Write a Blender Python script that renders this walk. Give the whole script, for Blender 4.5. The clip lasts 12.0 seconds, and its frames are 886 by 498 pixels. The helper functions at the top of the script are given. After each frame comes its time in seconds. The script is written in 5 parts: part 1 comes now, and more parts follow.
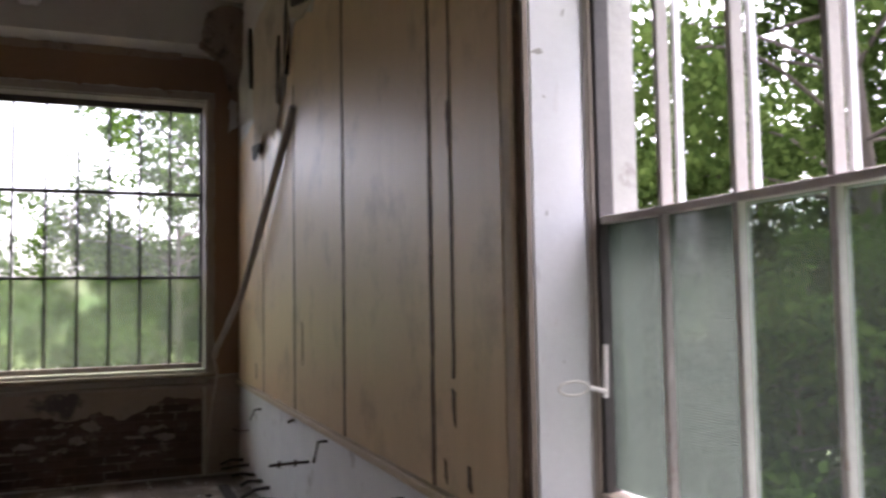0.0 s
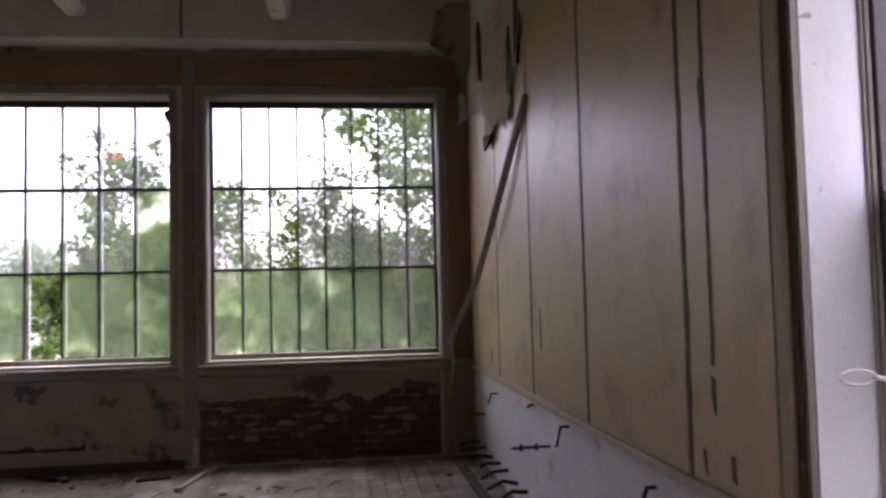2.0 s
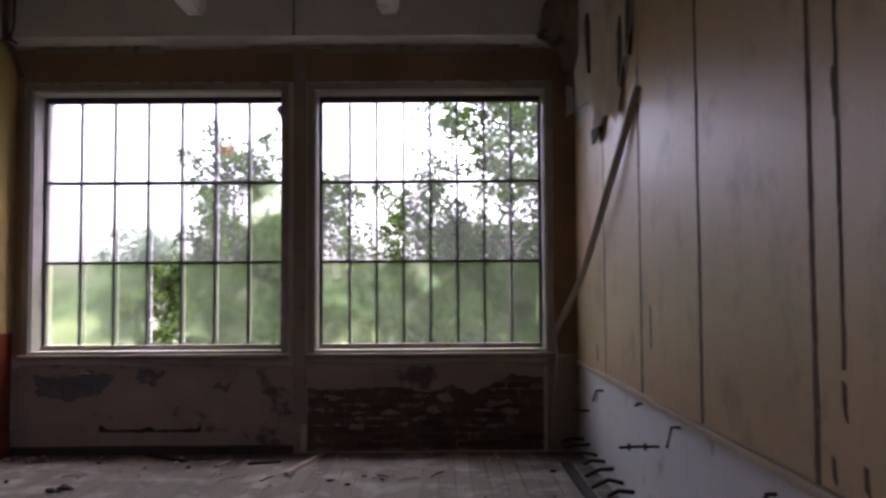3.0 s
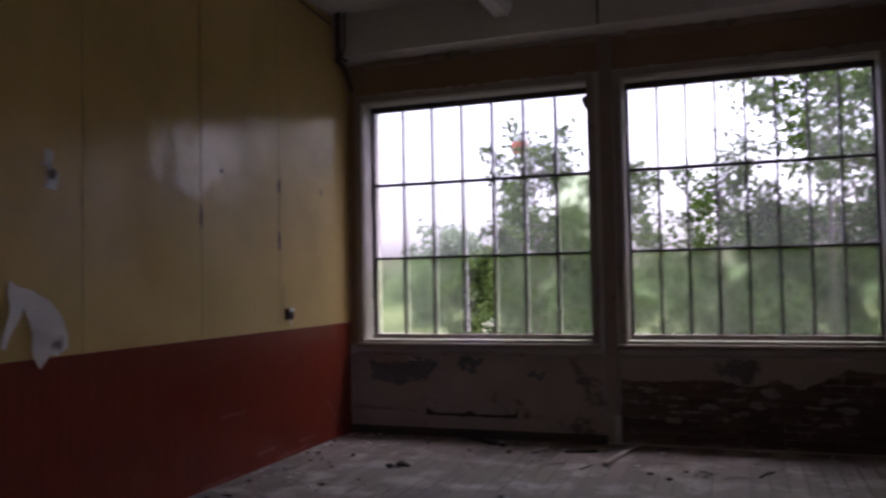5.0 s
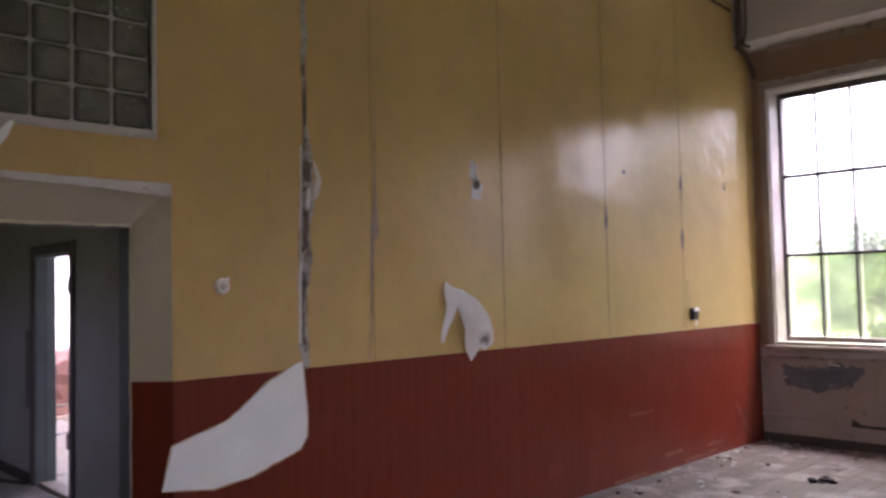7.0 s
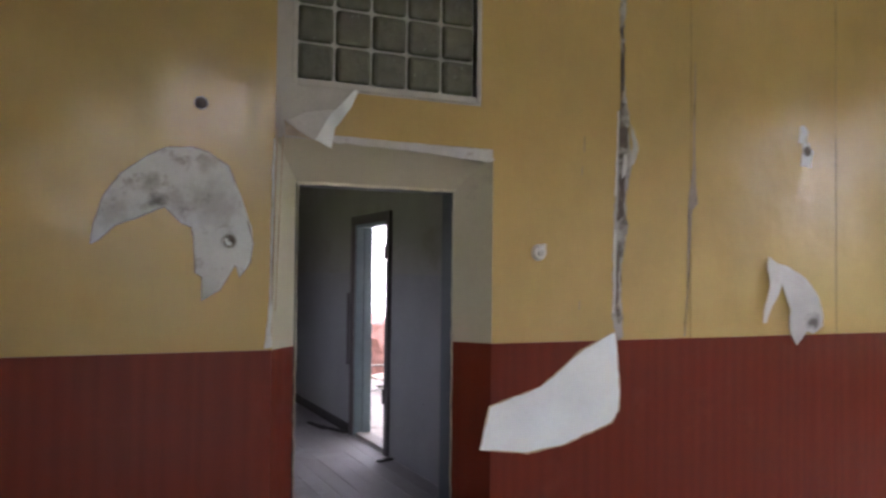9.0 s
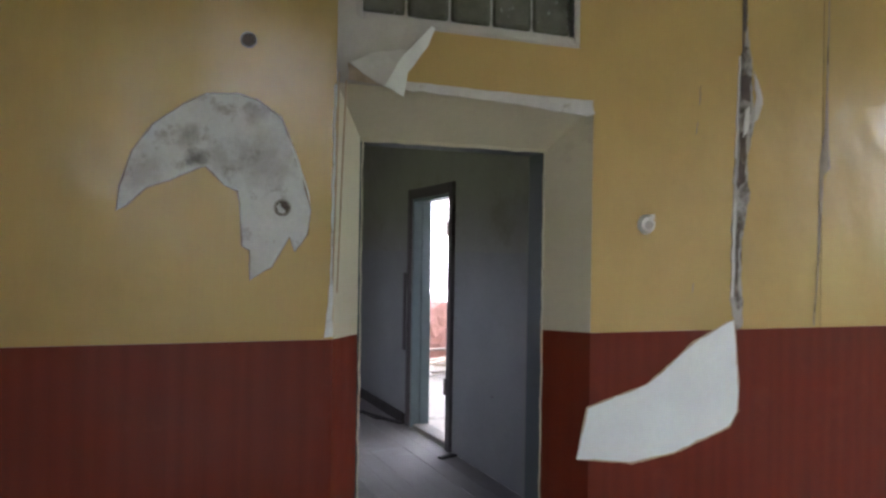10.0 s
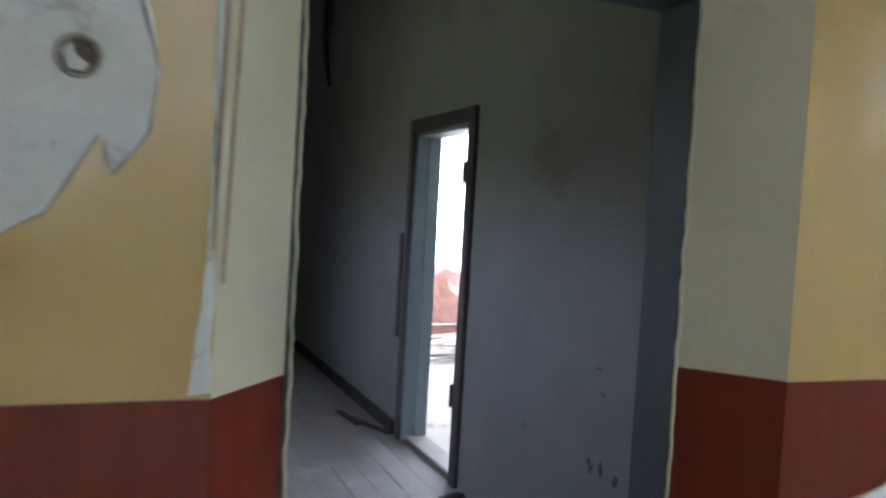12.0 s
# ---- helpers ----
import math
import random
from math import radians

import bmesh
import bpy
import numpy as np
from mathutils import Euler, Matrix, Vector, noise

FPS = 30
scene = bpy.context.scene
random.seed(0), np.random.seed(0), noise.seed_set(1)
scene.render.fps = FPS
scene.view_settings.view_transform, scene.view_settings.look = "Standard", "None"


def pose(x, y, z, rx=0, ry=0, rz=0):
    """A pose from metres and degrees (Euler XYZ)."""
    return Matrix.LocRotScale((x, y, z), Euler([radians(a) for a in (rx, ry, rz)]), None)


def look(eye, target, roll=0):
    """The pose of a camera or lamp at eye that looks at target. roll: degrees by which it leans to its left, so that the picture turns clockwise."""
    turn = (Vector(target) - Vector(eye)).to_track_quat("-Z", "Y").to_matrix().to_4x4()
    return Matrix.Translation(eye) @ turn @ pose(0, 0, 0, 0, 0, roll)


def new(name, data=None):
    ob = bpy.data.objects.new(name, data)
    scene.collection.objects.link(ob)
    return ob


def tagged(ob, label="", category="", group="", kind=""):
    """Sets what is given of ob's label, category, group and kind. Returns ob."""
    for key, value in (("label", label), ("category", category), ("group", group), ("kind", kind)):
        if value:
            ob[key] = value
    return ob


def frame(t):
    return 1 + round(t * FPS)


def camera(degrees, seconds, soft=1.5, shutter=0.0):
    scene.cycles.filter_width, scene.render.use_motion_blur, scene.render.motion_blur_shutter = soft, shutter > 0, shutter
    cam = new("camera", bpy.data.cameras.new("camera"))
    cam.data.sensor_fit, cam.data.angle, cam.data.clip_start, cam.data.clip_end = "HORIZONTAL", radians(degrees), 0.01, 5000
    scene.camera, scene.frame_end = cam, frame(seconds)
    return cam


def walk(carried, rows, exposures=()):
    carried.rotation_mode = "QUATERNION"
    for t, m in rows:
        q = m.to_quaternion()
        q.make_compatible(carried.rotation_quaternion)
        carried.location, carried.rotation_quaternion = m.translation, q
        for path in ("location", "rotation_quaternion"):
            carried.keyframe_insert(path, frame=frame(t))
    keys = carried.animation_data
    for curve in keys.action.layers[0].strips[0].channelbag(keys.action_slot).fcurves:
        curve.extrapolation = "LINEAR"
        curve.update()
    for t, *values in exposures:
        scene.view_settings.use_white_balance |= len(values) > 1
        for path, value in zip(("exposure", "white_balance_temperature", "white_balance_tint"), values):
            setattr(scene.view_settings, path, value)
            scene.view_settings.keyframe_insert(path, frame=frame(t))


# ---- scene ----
cam = camera(56.8, 12.0, 2.6, 0.5)
PATH = [
    (0, (0.211, 0.932, 1.702), (0.968, 2.778, 1.829), -1.0),
    (0.5, (0.187, 0.947, 1.705), (0.776, 2.854, 1.829), -1.0),
    (1, (0.155, 0.96, 1.703), (0.632, 2.898, 1.823), -1.1),
    (1.5, (0.124, 0.958, 1.703), (0.485, 2.922, 1.817), -1.3),
    (2, (0.084, 0.953, 1.695), (0.333, 2.934, 1.803), -1.4),
    (2.5, (0.065, 0.966, 1.701), (0.197, 2.959, 1.8), -1.0),
    (4.3, (-0.1, 0.966, 1.7), (-0.493, 2.925, 1.778), -0.0),
    (4.5, (-0.106, 0.97, 1.697), (-0.578, 2.912, 1.776), -0.3),
    (5, (-0.171, 0.948, 1.707), (-0.85, 2.828, 1.787), -1.1),
    (5.5, (-0.203, 0.943, 1.699), (-1.105, 2.726, 1.783), -2.8),
    (6, (-0.243, 0.915, 1.71), (-1.364, 2.569, 1.797), -2.2),
    (6.5, (-0.277, 0.892, 1.712), (-1.597, 2.392, 1.807), -1.9),
    (7, (-0.279, 0.858, 1.725), (-1.728, 2.233, 1.819), -1.3),
    (7.5, (-0.292, 0.812, 1.727), (-1.853, 2.06, 1.819), -0.6),
    (7.7, (-0.308, 0.793, 1.73), (-1.915, 1.98, 1.821), -0.3),
    (9.3, (-0.661, 0.737, 1.634), (-2.504, 1.511, 1.682), 0.8),
    (9.5, (-0.818, 0.787, 1.629), (-2.67, 1.541, 1.671), 0.9),
    (10, (-1.226, 0.826, 1.618), (-3.087, 1.558, 1.625), 0.9),
    (10.5, (-1.676, 0.87, 1.615), (-3.507, 1.676, 1.589), 1.5),
    (11, (-2.21, 1.036, 1.569), (-4.066, 1.78, 1.529), 1.5),
    (11.5, (-2.652, 1.237, 1.562), (-4.52, 1.948, 1.507), 2.2),
    (12, (-3.096, 1.473, 1.582), (-4.953, 2.211, 1.491), 3.3),
]
EXPOSURE = [(0.0, 3.55, 6350, 27), (1.0, 3.5, 6250, 33), (2.7, 3.2, 6100, 39), (4.3, 2.65, 5950, 42), (4.5, 2.58, 5950, 42), (5.5, 2.52, 5950, 43), (6.0, 2.83, 6000, 43), (6.6, 3.7, 6050, 42), (7.3, 4.85, 6300, 41), (9.5, 5.2, 6050, 23), (10.5, 5.2, 5900, 17), (12.0, 5.35, 5600, 14)]
walk(cam, [(t, look(eye, target, roll)) for t, eye, target, roll in PATH], EXPOSURE)

# ---- world and light ----
world = bpy.data.worlds.new("overcast")
scene.world = world
world.use_nodes = True
wn = world.node_tree
sky = wn.nodes.new("ShaderNodeTexSky")
sky.sky_type, sky.sun_disc = "NISHITA", False
sky.sun_elevation, sky.sun_rotation = radians(66), radians(72)
sky.dust_density, sky.air_density = 5.0, 1.0
pale = wn.nodes.new("ShaderNodeHueSaturation")
pale.inputs["Saturation"].default_value = 0.4
wn.links.new(sky.outputs[0], pale.inputs["Color"])
wn.links.new(pale.outputs[0], wn.nodes["Background"].inputs["Color"])
wn.nodes["Background"].inputs["Strength"].default_value = 0.15

sun_data = bpy.data.lights.new("sun", "SUN")
sun_data.energy, sun_data.angle, sun_data.color = 0.5, radians(40), (1.0, 0.98, 0.95)
sun = new("sun", sun_data)
sun.matrix_world = look((12.7, 4.1, 30), (0, 0, 0))


# ---- materials ----
def mat(name, c1, c2, rough=0.6, scale=2.0, fine=40.0, bump=0.15, stain=None, stain_scale=1.0, stain_cut=0.55,
        metal=0.0, rand=0.0, stretch=(1, 1, 1), spec=0.5, sharp=0.1, soft=0.0, vary=0.2, stripe=0.0, ripple=0.0, smudges=()):
    """Two colours mixed by a broad and a fine noise, a stain of its own shape, bump, and a shift per piece."""
    m = bpy.data.materials.new(name)
    m.use_nodes = True
    t = m.node_tree
    bsdf = t.nodes["Principled BSDF"]
    geo = t.nodes.new("ShaderNodeNewGeometry")
    mp = t.nodes.new("ShaderNodeMapping")
    mp.inputs["Scale"].default_value = stretch
    t.links.new(geo.outputs["Position"], mp.inputs["Vector"])

    def tex(s, detail, rough_=0.6, src=mp):
        n = t.nodes.new("ShaderNodeTexNoise")
        n.inputs["Scale"].default_value, n.inputs["Detail"].default_value = s, detail
        n.inputs["Roughness"].default_value = rough_
        t.links.new(src.outputs[0], n.inputs["Vector"])
        return n

    def math_(op, a, b):
        n = t.nodes.new("ShaderNodeMath")
        n.operation = op
        for k, v in enumerate((a, b)):
            if isinstance(v, (int, float)):
                n.inputs[k].default_value = v
            else:
                t.links.new(v, n.inputs[k])
        return n.outputs[0]

    def ramp(v, lo, hi):
        n = t.nodes.new("ShaderNodeMapRange")
        n.inputs["From Min"].default_value, n.inputs["From Max"].default_value = lo, hi
        t.links.new(v, n.inputs["Value"])
        return n.outputs[0]

    def mix(f, a, b):
        n = t.nodes.new("ShaderNodeMix")
        n.data_type = "RGBA"
        if isinstance(f, (int, float)):
            n.inputs[0].default_value = f
        else:
            t.links.new(f, n.inputs[0])
        for k, v in ((6, a), (7, b)):
            if isinstance(v, tuple):
                n.inputs[k].default_value = (*v, 1)
            else:
                t.links.new(v, n.inputs[k])
        return n.outputs[2]

    broad, small = tex(scale, 5), tex(fine, 6, 0.7)
    f = math_("ADD", math_("MULTIPLY", ramp(broad.outputs[0], 0.3 - soft, 0.7 + soft), 0.65), math_("MULTIPLY", ramp(small.outputs[0], 0.3, 0.7), 0.35))
    if stripe:
        wave = t.nodes.new("ShaderNodeTexWave")
        wave.bands_direction = "Y"
        wave.inputs["Scale"].default_value, wave.inputs["Distortion"].default_value = stripe, 9.0
        wave.inputs["Detail"].default_value, wave.inputs["Detail Scale"].default_value = 3.0, 1.2
        t.links.new(mp.outputs[0], wave.inputs["Vector"])
        f = math_("ADD", math_("MULTIPLY", wave.outputs["Fac"], 0.36), math_("MULTIPLY", f, 0.64))
    col = mix(f, c1, c2)
    if stain:
        st = tex(stain_scale, 8, 0.65, geo)
        col = mix(ramp(st.outputs[0], stain_cut, stain_cut + sharp), col, stain)
    for spot, radius, amount, tone in smudges:
        near = t.nodes.new("ShaderNodeVectorMath")
        near.operation = "DISTANCE"
        near.inputs[1].default_value = spot
        t.links.new(geo.outputs["Position"], near.inputs[0])
        d = math_("ADD", near.outputs["Value"], math_("MULTIPLY", tex(18.0, 6, 0.65, geo).outputs[0], radius * 2.0))
        col = mix(math_("MULTIPLY", ramp(d, radius * 2.1, radius * 1.3), amount), col, tone)
    if rand:
        info = t.nodes.new("ShaderNodeObjectInfo")
        hs = t.nodes.new("ShaderNodeHueSaturation")
        t.links.new(math_("ADD", 1 - rand, math_("MULTIPLY", info.outputs["Random"], 2 * rand)), hs.inputs["Value"])
        t.links.new(col, hs.inputs["Color"])
        col = hs.outputs[0]
    t.links.new(col, bsdf.inputs["Base Color"])
    t.links.new(math_("ADD", rough - vary / 2, math_("MULTIPLY", broad.outputs[0], vary)), bsdf.inputs["Roughness"])
    bsdf.inputs["Metallic"].default_value = metal
    bsdf.inputs["Specular IOR Level"].default_value = spec
    if bump:
        b = t.nodes.new("ShaderNodeBump")
        b.inputs["Strength"].default_value, b.inputs["Distance"].default_value = bump, 0.01
        t.links.new(math_("ADD", small.outputs[0], math_("MULTIPLY", broad.outputs[0], 10.0 * vary)), b.inputs["Height"])
        if ripple:
            swell = t.nodes.new("ShaderNodeBump")
            swell.inputs["Strength"].default_value, swell.inputs["Distance"].default_value = 1.0, ripple
            t.links.new(tex(2.6, 3.0, 0.5, geo).outputs[0], swell.inputs["Height"])
            t.links.new(swell.outputs[0], b.inputs["Normal"])
        t.links.new(b.outputs[0], bsdf.inputs["Normal"])
    return m


def glass_mat(name, haze, tint, glow=0.85, blur=0.0, ribs=0.0):
    """A pane: clear by a share, hazed with dirt or frosting by the rest, and glossy."""
    m = bpy.data.materials.new(name)
    m.use_nodes = True
    t = m.node_tree
    t.nodes.clear()
    out, mix1, mix2 = t.nodes.new("ShaderNodeOutputMaterial"), t.nodes.new("ShaderNodeMixShader"), t.nodes.new("ShaderNodeMixShader")
    clear, hazy, gloss = t.nodes.new("ShaderNodeBsdfTransparent"), t.nodes.new("ShaderNodeBsdfTranslucent"), t.nodes.new("ShaderNodeBsdfGlossy")
    if blur:
        clear = t.nodes.new("ShaderNodeBsdfRefraction")
        clear.inputs["Roughness"].default_value, clear.inputs["IOR"].default_value = blur, 1.25
    clear.inputs[0].default_value = (*tint, 1)
    hazy.inputs[0].default_value = (*[glow * c for c in tint], 1)
    gloss.inputs["Roughness"].default_value = 0.05
    geo, n, r = t.nodes.new("ShaderNodeNewGeometry"), t.nodes.new("ShaderNodeTexNoise"), t.nodes.new("ShaderNodeMapRange")
    n.inputs["Scale"].default_value, n.inputs["Detail"].default_value = 2.5, 6
    r.inputs["From Min"].default_value, r.inputs["From Max"].default_value = 0.1, 0.9
    r.inputs["To Min"].default_value, r.inputs["To Max"].default_value = haze * 0.6, min(1, haze * 1.4)
    t.links.new(geo.outputs["Position"], n.inputs["Vector"])
    t.links.new(n.outputs[0], r.inputs["Value"])
    share = r.outputs[0]
    if ribs:
        w, add = t.nodes.new("ShaderNodeTexWave"), t.nodes.new("ShaderNodeMath")
        w.bands_direction = "Z"
        w.inputs["Scale"].default_value, w.inputs["Distortion"].default_value = ribs, 0.8
        t.links.new(geo.outputs["Position"], w.inputs["Vector"])
        add.operation, add.inputs[1].default_value = "MULTIPLY_ADD", 0.22
        t.links.new(w.outputs["Fac"], add.inputs[0])
        t.links.new(share, add.inputs[2])
        share = add.outputs[0]
    t.links.new(share, mix1.inputs[0])
    t.links.new(clear.outputs[0], mix1.inputs[1])
    t.links.new(hazy.outputs[0], mix1.inputs[2])
    mix2.inputs[0].default_value = 0.05
    t.links.new(mix1.outputs[0], mix2.inputs[1])
    t.links.new(gloss.outputs[0], mix2.inputs[2])
    t.links.new(mix2.outputs[0], out.inputs[0])
    return m


def leaf_mat(name, c1, c2):
    m = bpy.data.materials.new(name)
    m.use_nodes = True
    t = m.node_tree
    t.nodes.clear()
    out, mx = t.nodes.new("ShaderNodeOutputMaterial"), t.nodes.new("ShaderNodeMixShader")
    dif, tra = t.nodes.new("ShaderNodeBsdfDiffuse"), t.nodes.new("ShaderNodeBsdfTranslucent")
    geo, col = t.nodes.new("ShaderNodeNewGeometry"), t.nodes.new("ShaderNodeMix")
    col.data_type = "RGBA"
    col.inputs[6].default_value, col.inputs[7].default_value = (*c1, 1), (*c2, 1)
    t.links.new(geo.outputs["Random Per Island"], col.inputs[0])
    t.links.new(col.outputs[2], dif.inputs[0])
    t.links.new(col.outputs[2], tra.inputs[0])
    mx.inputs[0].default_value = 0.45
    t.links.new(dif.outputs[0], mx.inputs[1])
    t.links.new(tra.outputs[0], mx.inputs[2])
    t.links.new(mx.outputs[0], out.inputs[0])
    return m


M_PLASTER = mat("plaster", (0.42, 0.40, 0.37), (0.55, 0.53, 0.50), 0.9, 2, 30, 0.4, (0.22, 0.20, 0.18), 2.2, 0.6)
M_CEIL = mat("ceiling_plaster", (0.48, 0.46, 0.43), (0.58, 0.56, 0.53), 0.95, 1.2, 25, 0.3, (0.25, 0.21, 0.17), 0.8, 0.58)
M_BAND = mat("brown_paper", (0.22, 0.14, 0.09), (0.29, 0.19, 0.125), 0.75, 1.5, 40, 0.2, (0.42, 0.37, 0.31), 1.3, 0.66)
M_APRON = mat("peeled_plaster", (0.29, 0.24, 0.20), (0.38, 0.325, 0.28), 0.9, 2.5, 30, 0.5, (0.115, 0.10, 0.10), 2.1, 0.57, sharp=0.07)
M_APRON_R = mat("brick_and_plaster_rests", (0.15, 0.10, 0.08), (0.10, 0.07, 0.055), 0.9, 5, 40, 0.6, (0.33, 0.285, 0.25), 3.4, 0.53, sharp=0.10, stretch=(1, 1, 2))
M_RENDER = mat("pale_render_rests", (0.22, 0.185, 0.16), (0.38, 0.335, 0.295), 0.9, 7, 50, 0.5, (0.12, 0.09, 0.075), 9, 0.52, sharp=0.12)
M_BRICK = mat("dark_old_brick", (0.075, 0.052, 0.042), (0.125, 0.082, 0.064), 0.9, 9, 60, 0.6, (0.23, 0.19, 0.165), 6, 0.57, sharp=0.14, rand=0.3)
M_WHITE = mat("white_paint", (0.66, 0.67, 0.68), (0.76, 0.77, 0.78), 0.5, 3, 50, 0.15, (0.34, 0.32, 0.30), 7, 0.655, sharp=0.02)
M_LIME = mat("limewash", (0.62, 0.62, 0.63), (0.74, 0.74, 0.74), 0.85, 2, 30, 0.25, (0.45, 0.43, 0.41), 3, 0.6)
M_YELLOW = mat("ochre_vinyl_paper", (0.505, 0.36, 0.138), (0.555, 0.405, 0.165), 0.19, 1.5, 34, 0.03, (0.39, 0.285, 0.118), 0.9, 0.42, sharp=0.45, stretch=(1, 2.6, 0.22), spec=0.5, soft=0.15, vary=0.03, ripple=0.016)
M_RED = mat("red_wood_vinyl", (0.128, 0.0205, 0.0108), (0.172, 0.0300, 0.0150), 0.28, 16, 80, 0.015, (0.23, 0.065, 0.042), 1.8, 0.56, stretch=(1, 1, 0.03), sharp=0.4, soft=0.2, vary=0.02, spec=0.28, stripe=3.6, ripple=0.012)
M_REVEAL = mat("cream_paint", (0.50, 0.465, 0.33), (0.58, 0.545, 0.41), 0.5, 2, 35, 0.12, (0.40, 0.36, 0.27), 2, 0.62)
M_PAPERBACK = mat("paper_backing", (0.72, 0.76, 0.75), (0.82, 0.86, 0.85), 0.85, 4, 40, 0.15, (0.60, 0.57, 0.54), 6, 0.66, sharp=0.1)
M_BAREPATCH = mat("bare_plaster_patch", (0.60, 0.625, 0.62), (0.76, 0.79, 0.785), 0.85, 5, 40, 0.2, (0.42, 0.41, 0.39), 11, 0.55, sharp=0.12, smudges=(
    ((-4.43, 1.085, 1.95), 0.045, 0.85, (0.09, 0.08, 0.07)), ((-4.43, 1.055, 2.035), 0.05, 0.6, (0.13, 0.115, 0.10)), ((-4.43, 1.33, 1.96), 0.13, 0.4, (0.22, 0.20, 0.19)),
    ((-4.43, 1.17, 1.97), 0.06, 0.4, (0.22, 0.20, 0.19)), ((-4.43, 0.90, 1.90), 0.09, 0.4, (0.24, 0.22, 0.20)), ((-4.43, 1.30, 2.15), 0.06, 0.4, (0.22, 0.2, 0.19))))
M_TORN = mat("torn_brown_paper", (0.25, 0.195, 0.15), (0.36, 0.30, 0.24), 0.85, 3, 40, 0.3, (0.12, 0.09, 0.07), 4, 0.56)
# Paper backing toned down for the shading on peeled paper and lintel strip.
M_PAPERGREY = mat("grey_paper_backing", (0.52, 0.51, 0.49), (0.68, 0.67, 0.65), 0.85, 5, 40, 0.3, (0.36, 0.31, 0.25), 7, 0.6)
M_FLAP = mat("smudged_paper_backing", (0.56, 0.55, 0.52), (0.68, 0.67, 0.64), 0.8, 6, 40, 0.25, (0.62, 0.61, 0.58), 7, 0.56, sharp=0.2, smudges=(((-4.36, 5.12, 1.35), 0.06, 0.9, (0.14, 0.125, 0.11)),))
M_CRACKFILL = mat("crumbled_plaster", (0.30, 0.28, 0.25), (0.47, 0.45, 0.42), 0.9, 9, 60, 0.5, (0.10, 0.085, 0.07), 10, 0.49, sharp=0.16)
M_CRACK = mat("dark_crack", (0.07, 0.055, 0.045), (0.16, 0.13, 0.11), 0.9, 12, 60, 0.5, (0.28, 0.23, 0.18), 14, 0.55)
M_PANEL = mat("brown_wood_panel", (0.54, 0.39, 0.22), (0.67, 0.50, 0.30), 0.40, 5.0, 70, 0.06, (0.34, 0.235, 0.135), 2.2, 0.53, rand=0.06, stretch=(1, 1.5, 0.10), sharp=0.22, soft=0.1, vary=0.12)
M_SEAM = mat("dark_wood_strip", (0.075, 0.042, 0.026), (0.15, 0.085, 0.05), 0.7, 6, 60, 0.2, (0.26, 0.17, 0.11), 8, 0.58)
M_TRIM = mat("pale_wood_trim", (0.40, 0.31, 0.21), (0.50, 0.40, 0.28), 0.6, 5, 60, 0.15, (0.25, 0.18, 0.12), 6, 0.62)
M_BARS = mat("dark_glazing_bars", (0.045, 0.04, 0.04), (0.09, 0.08, 0.075), 0.6, 6, 60, 0.2, (0.22, 0.20, 0.18), 8, 0.66)
M_FRAME = mat("worn_grey_frame", (0.26, 0.225, 0.195), (0.36, 0.325, 0.29), 0.6, 4, 50, 0.25, (0.17, 0.12, 0.09), 5, 0.60)
M_SASH = mat("weathered_sash", (0.21, 0.17, 0.14), (0.31, 0.26, 0.22), 0.6, 5, 60, 0.25, (0.20, 0.09, 0.05), 7, 0.63)
M_OUTSASH = mat("white_outer_sash", (0.62, 0.62, 0.64), (0.74, 0.74, 0.75), 0.6, 5, 50, 0.15, (0.35, 0.33, 0.31), 7, 0.64)
M_PALESASH = mat("pale_weathered_sash", (0.33, 0.30, 0.275), (0.46, 0.43, 0.40), 0.6, 5, 60, 0.25, (0.20, 0.10, 0.06), 7, 0.62)
M_CONC = mat("concrete", (0.33, 0.32, 0.30), (0.45, 0.44, 0.42), 0.9, 4, 50, 0.4, (0.24, 0.22, 0.2), 5, 0.6)
M_PLANK = mat("dusty_floorboard", (0.145, 0.122, 0.104), (0.23, 0.197, 0.17), 0.75, 3, 60, 0.25, (0.37, 0.335, 0.30), 2.3, 0.50, rand=0.14, stretch=(1, 0.25, 1), sharp=0.15)
M_PLANKX = mat("corridor_floorboard", (0.22, 0.20, 0.185), (0.32, 0.30, 0.28), 0.75, 3, 60, 0.25, (0.42, 0.40, 0.38), 1.6, 0.55, rand=0.10, stretch=(0.25, 1, 1), sharp=0.25)
M_UNDER = mat("dark_subfloor", (0.05, 0.045, 0.04), (0.08, 0.07, 0.06), 0.9, 6, 40, 0.3)
M_DARKWOOD = mat("charred_wood", (0.02, 0.017, 0.015), (0.05, 0.04, 0.035), 0.8, 8, 60, 0.4)
M_GREYWOOD = mat("grey_wood", (0.28, 0.25, 0.22), (0.40, 0.36, 0.32), 0.8, 8, 60, 0.3)
M_RUST = mat("rusty_iron", (0.05, 0.035, 0.03), (0.10, 0.06, 0.045), 0.7, 12, 80, 0.3, metal=0.3)
M_WIRE = mat("white_wire", (0.65, 0.63, 0.60), (0.75, 0.73, 0.70), 0.45, 8, 60, 0.05)
M_BAKELITE = mat("white_bakelite", (0.70, 0.69, 0.65), (0.78, 0.77, 0.73), 0.35, 8, 60, 0.03)
M_DOORBLUE = mat("dark_blue_paint", (0.05, 0.065, 0.075), (0.08, 0.10, 0.11), 0.5, 4, 50, 0.15, (0.15, 0.16, 0.16), 8, 0.68)
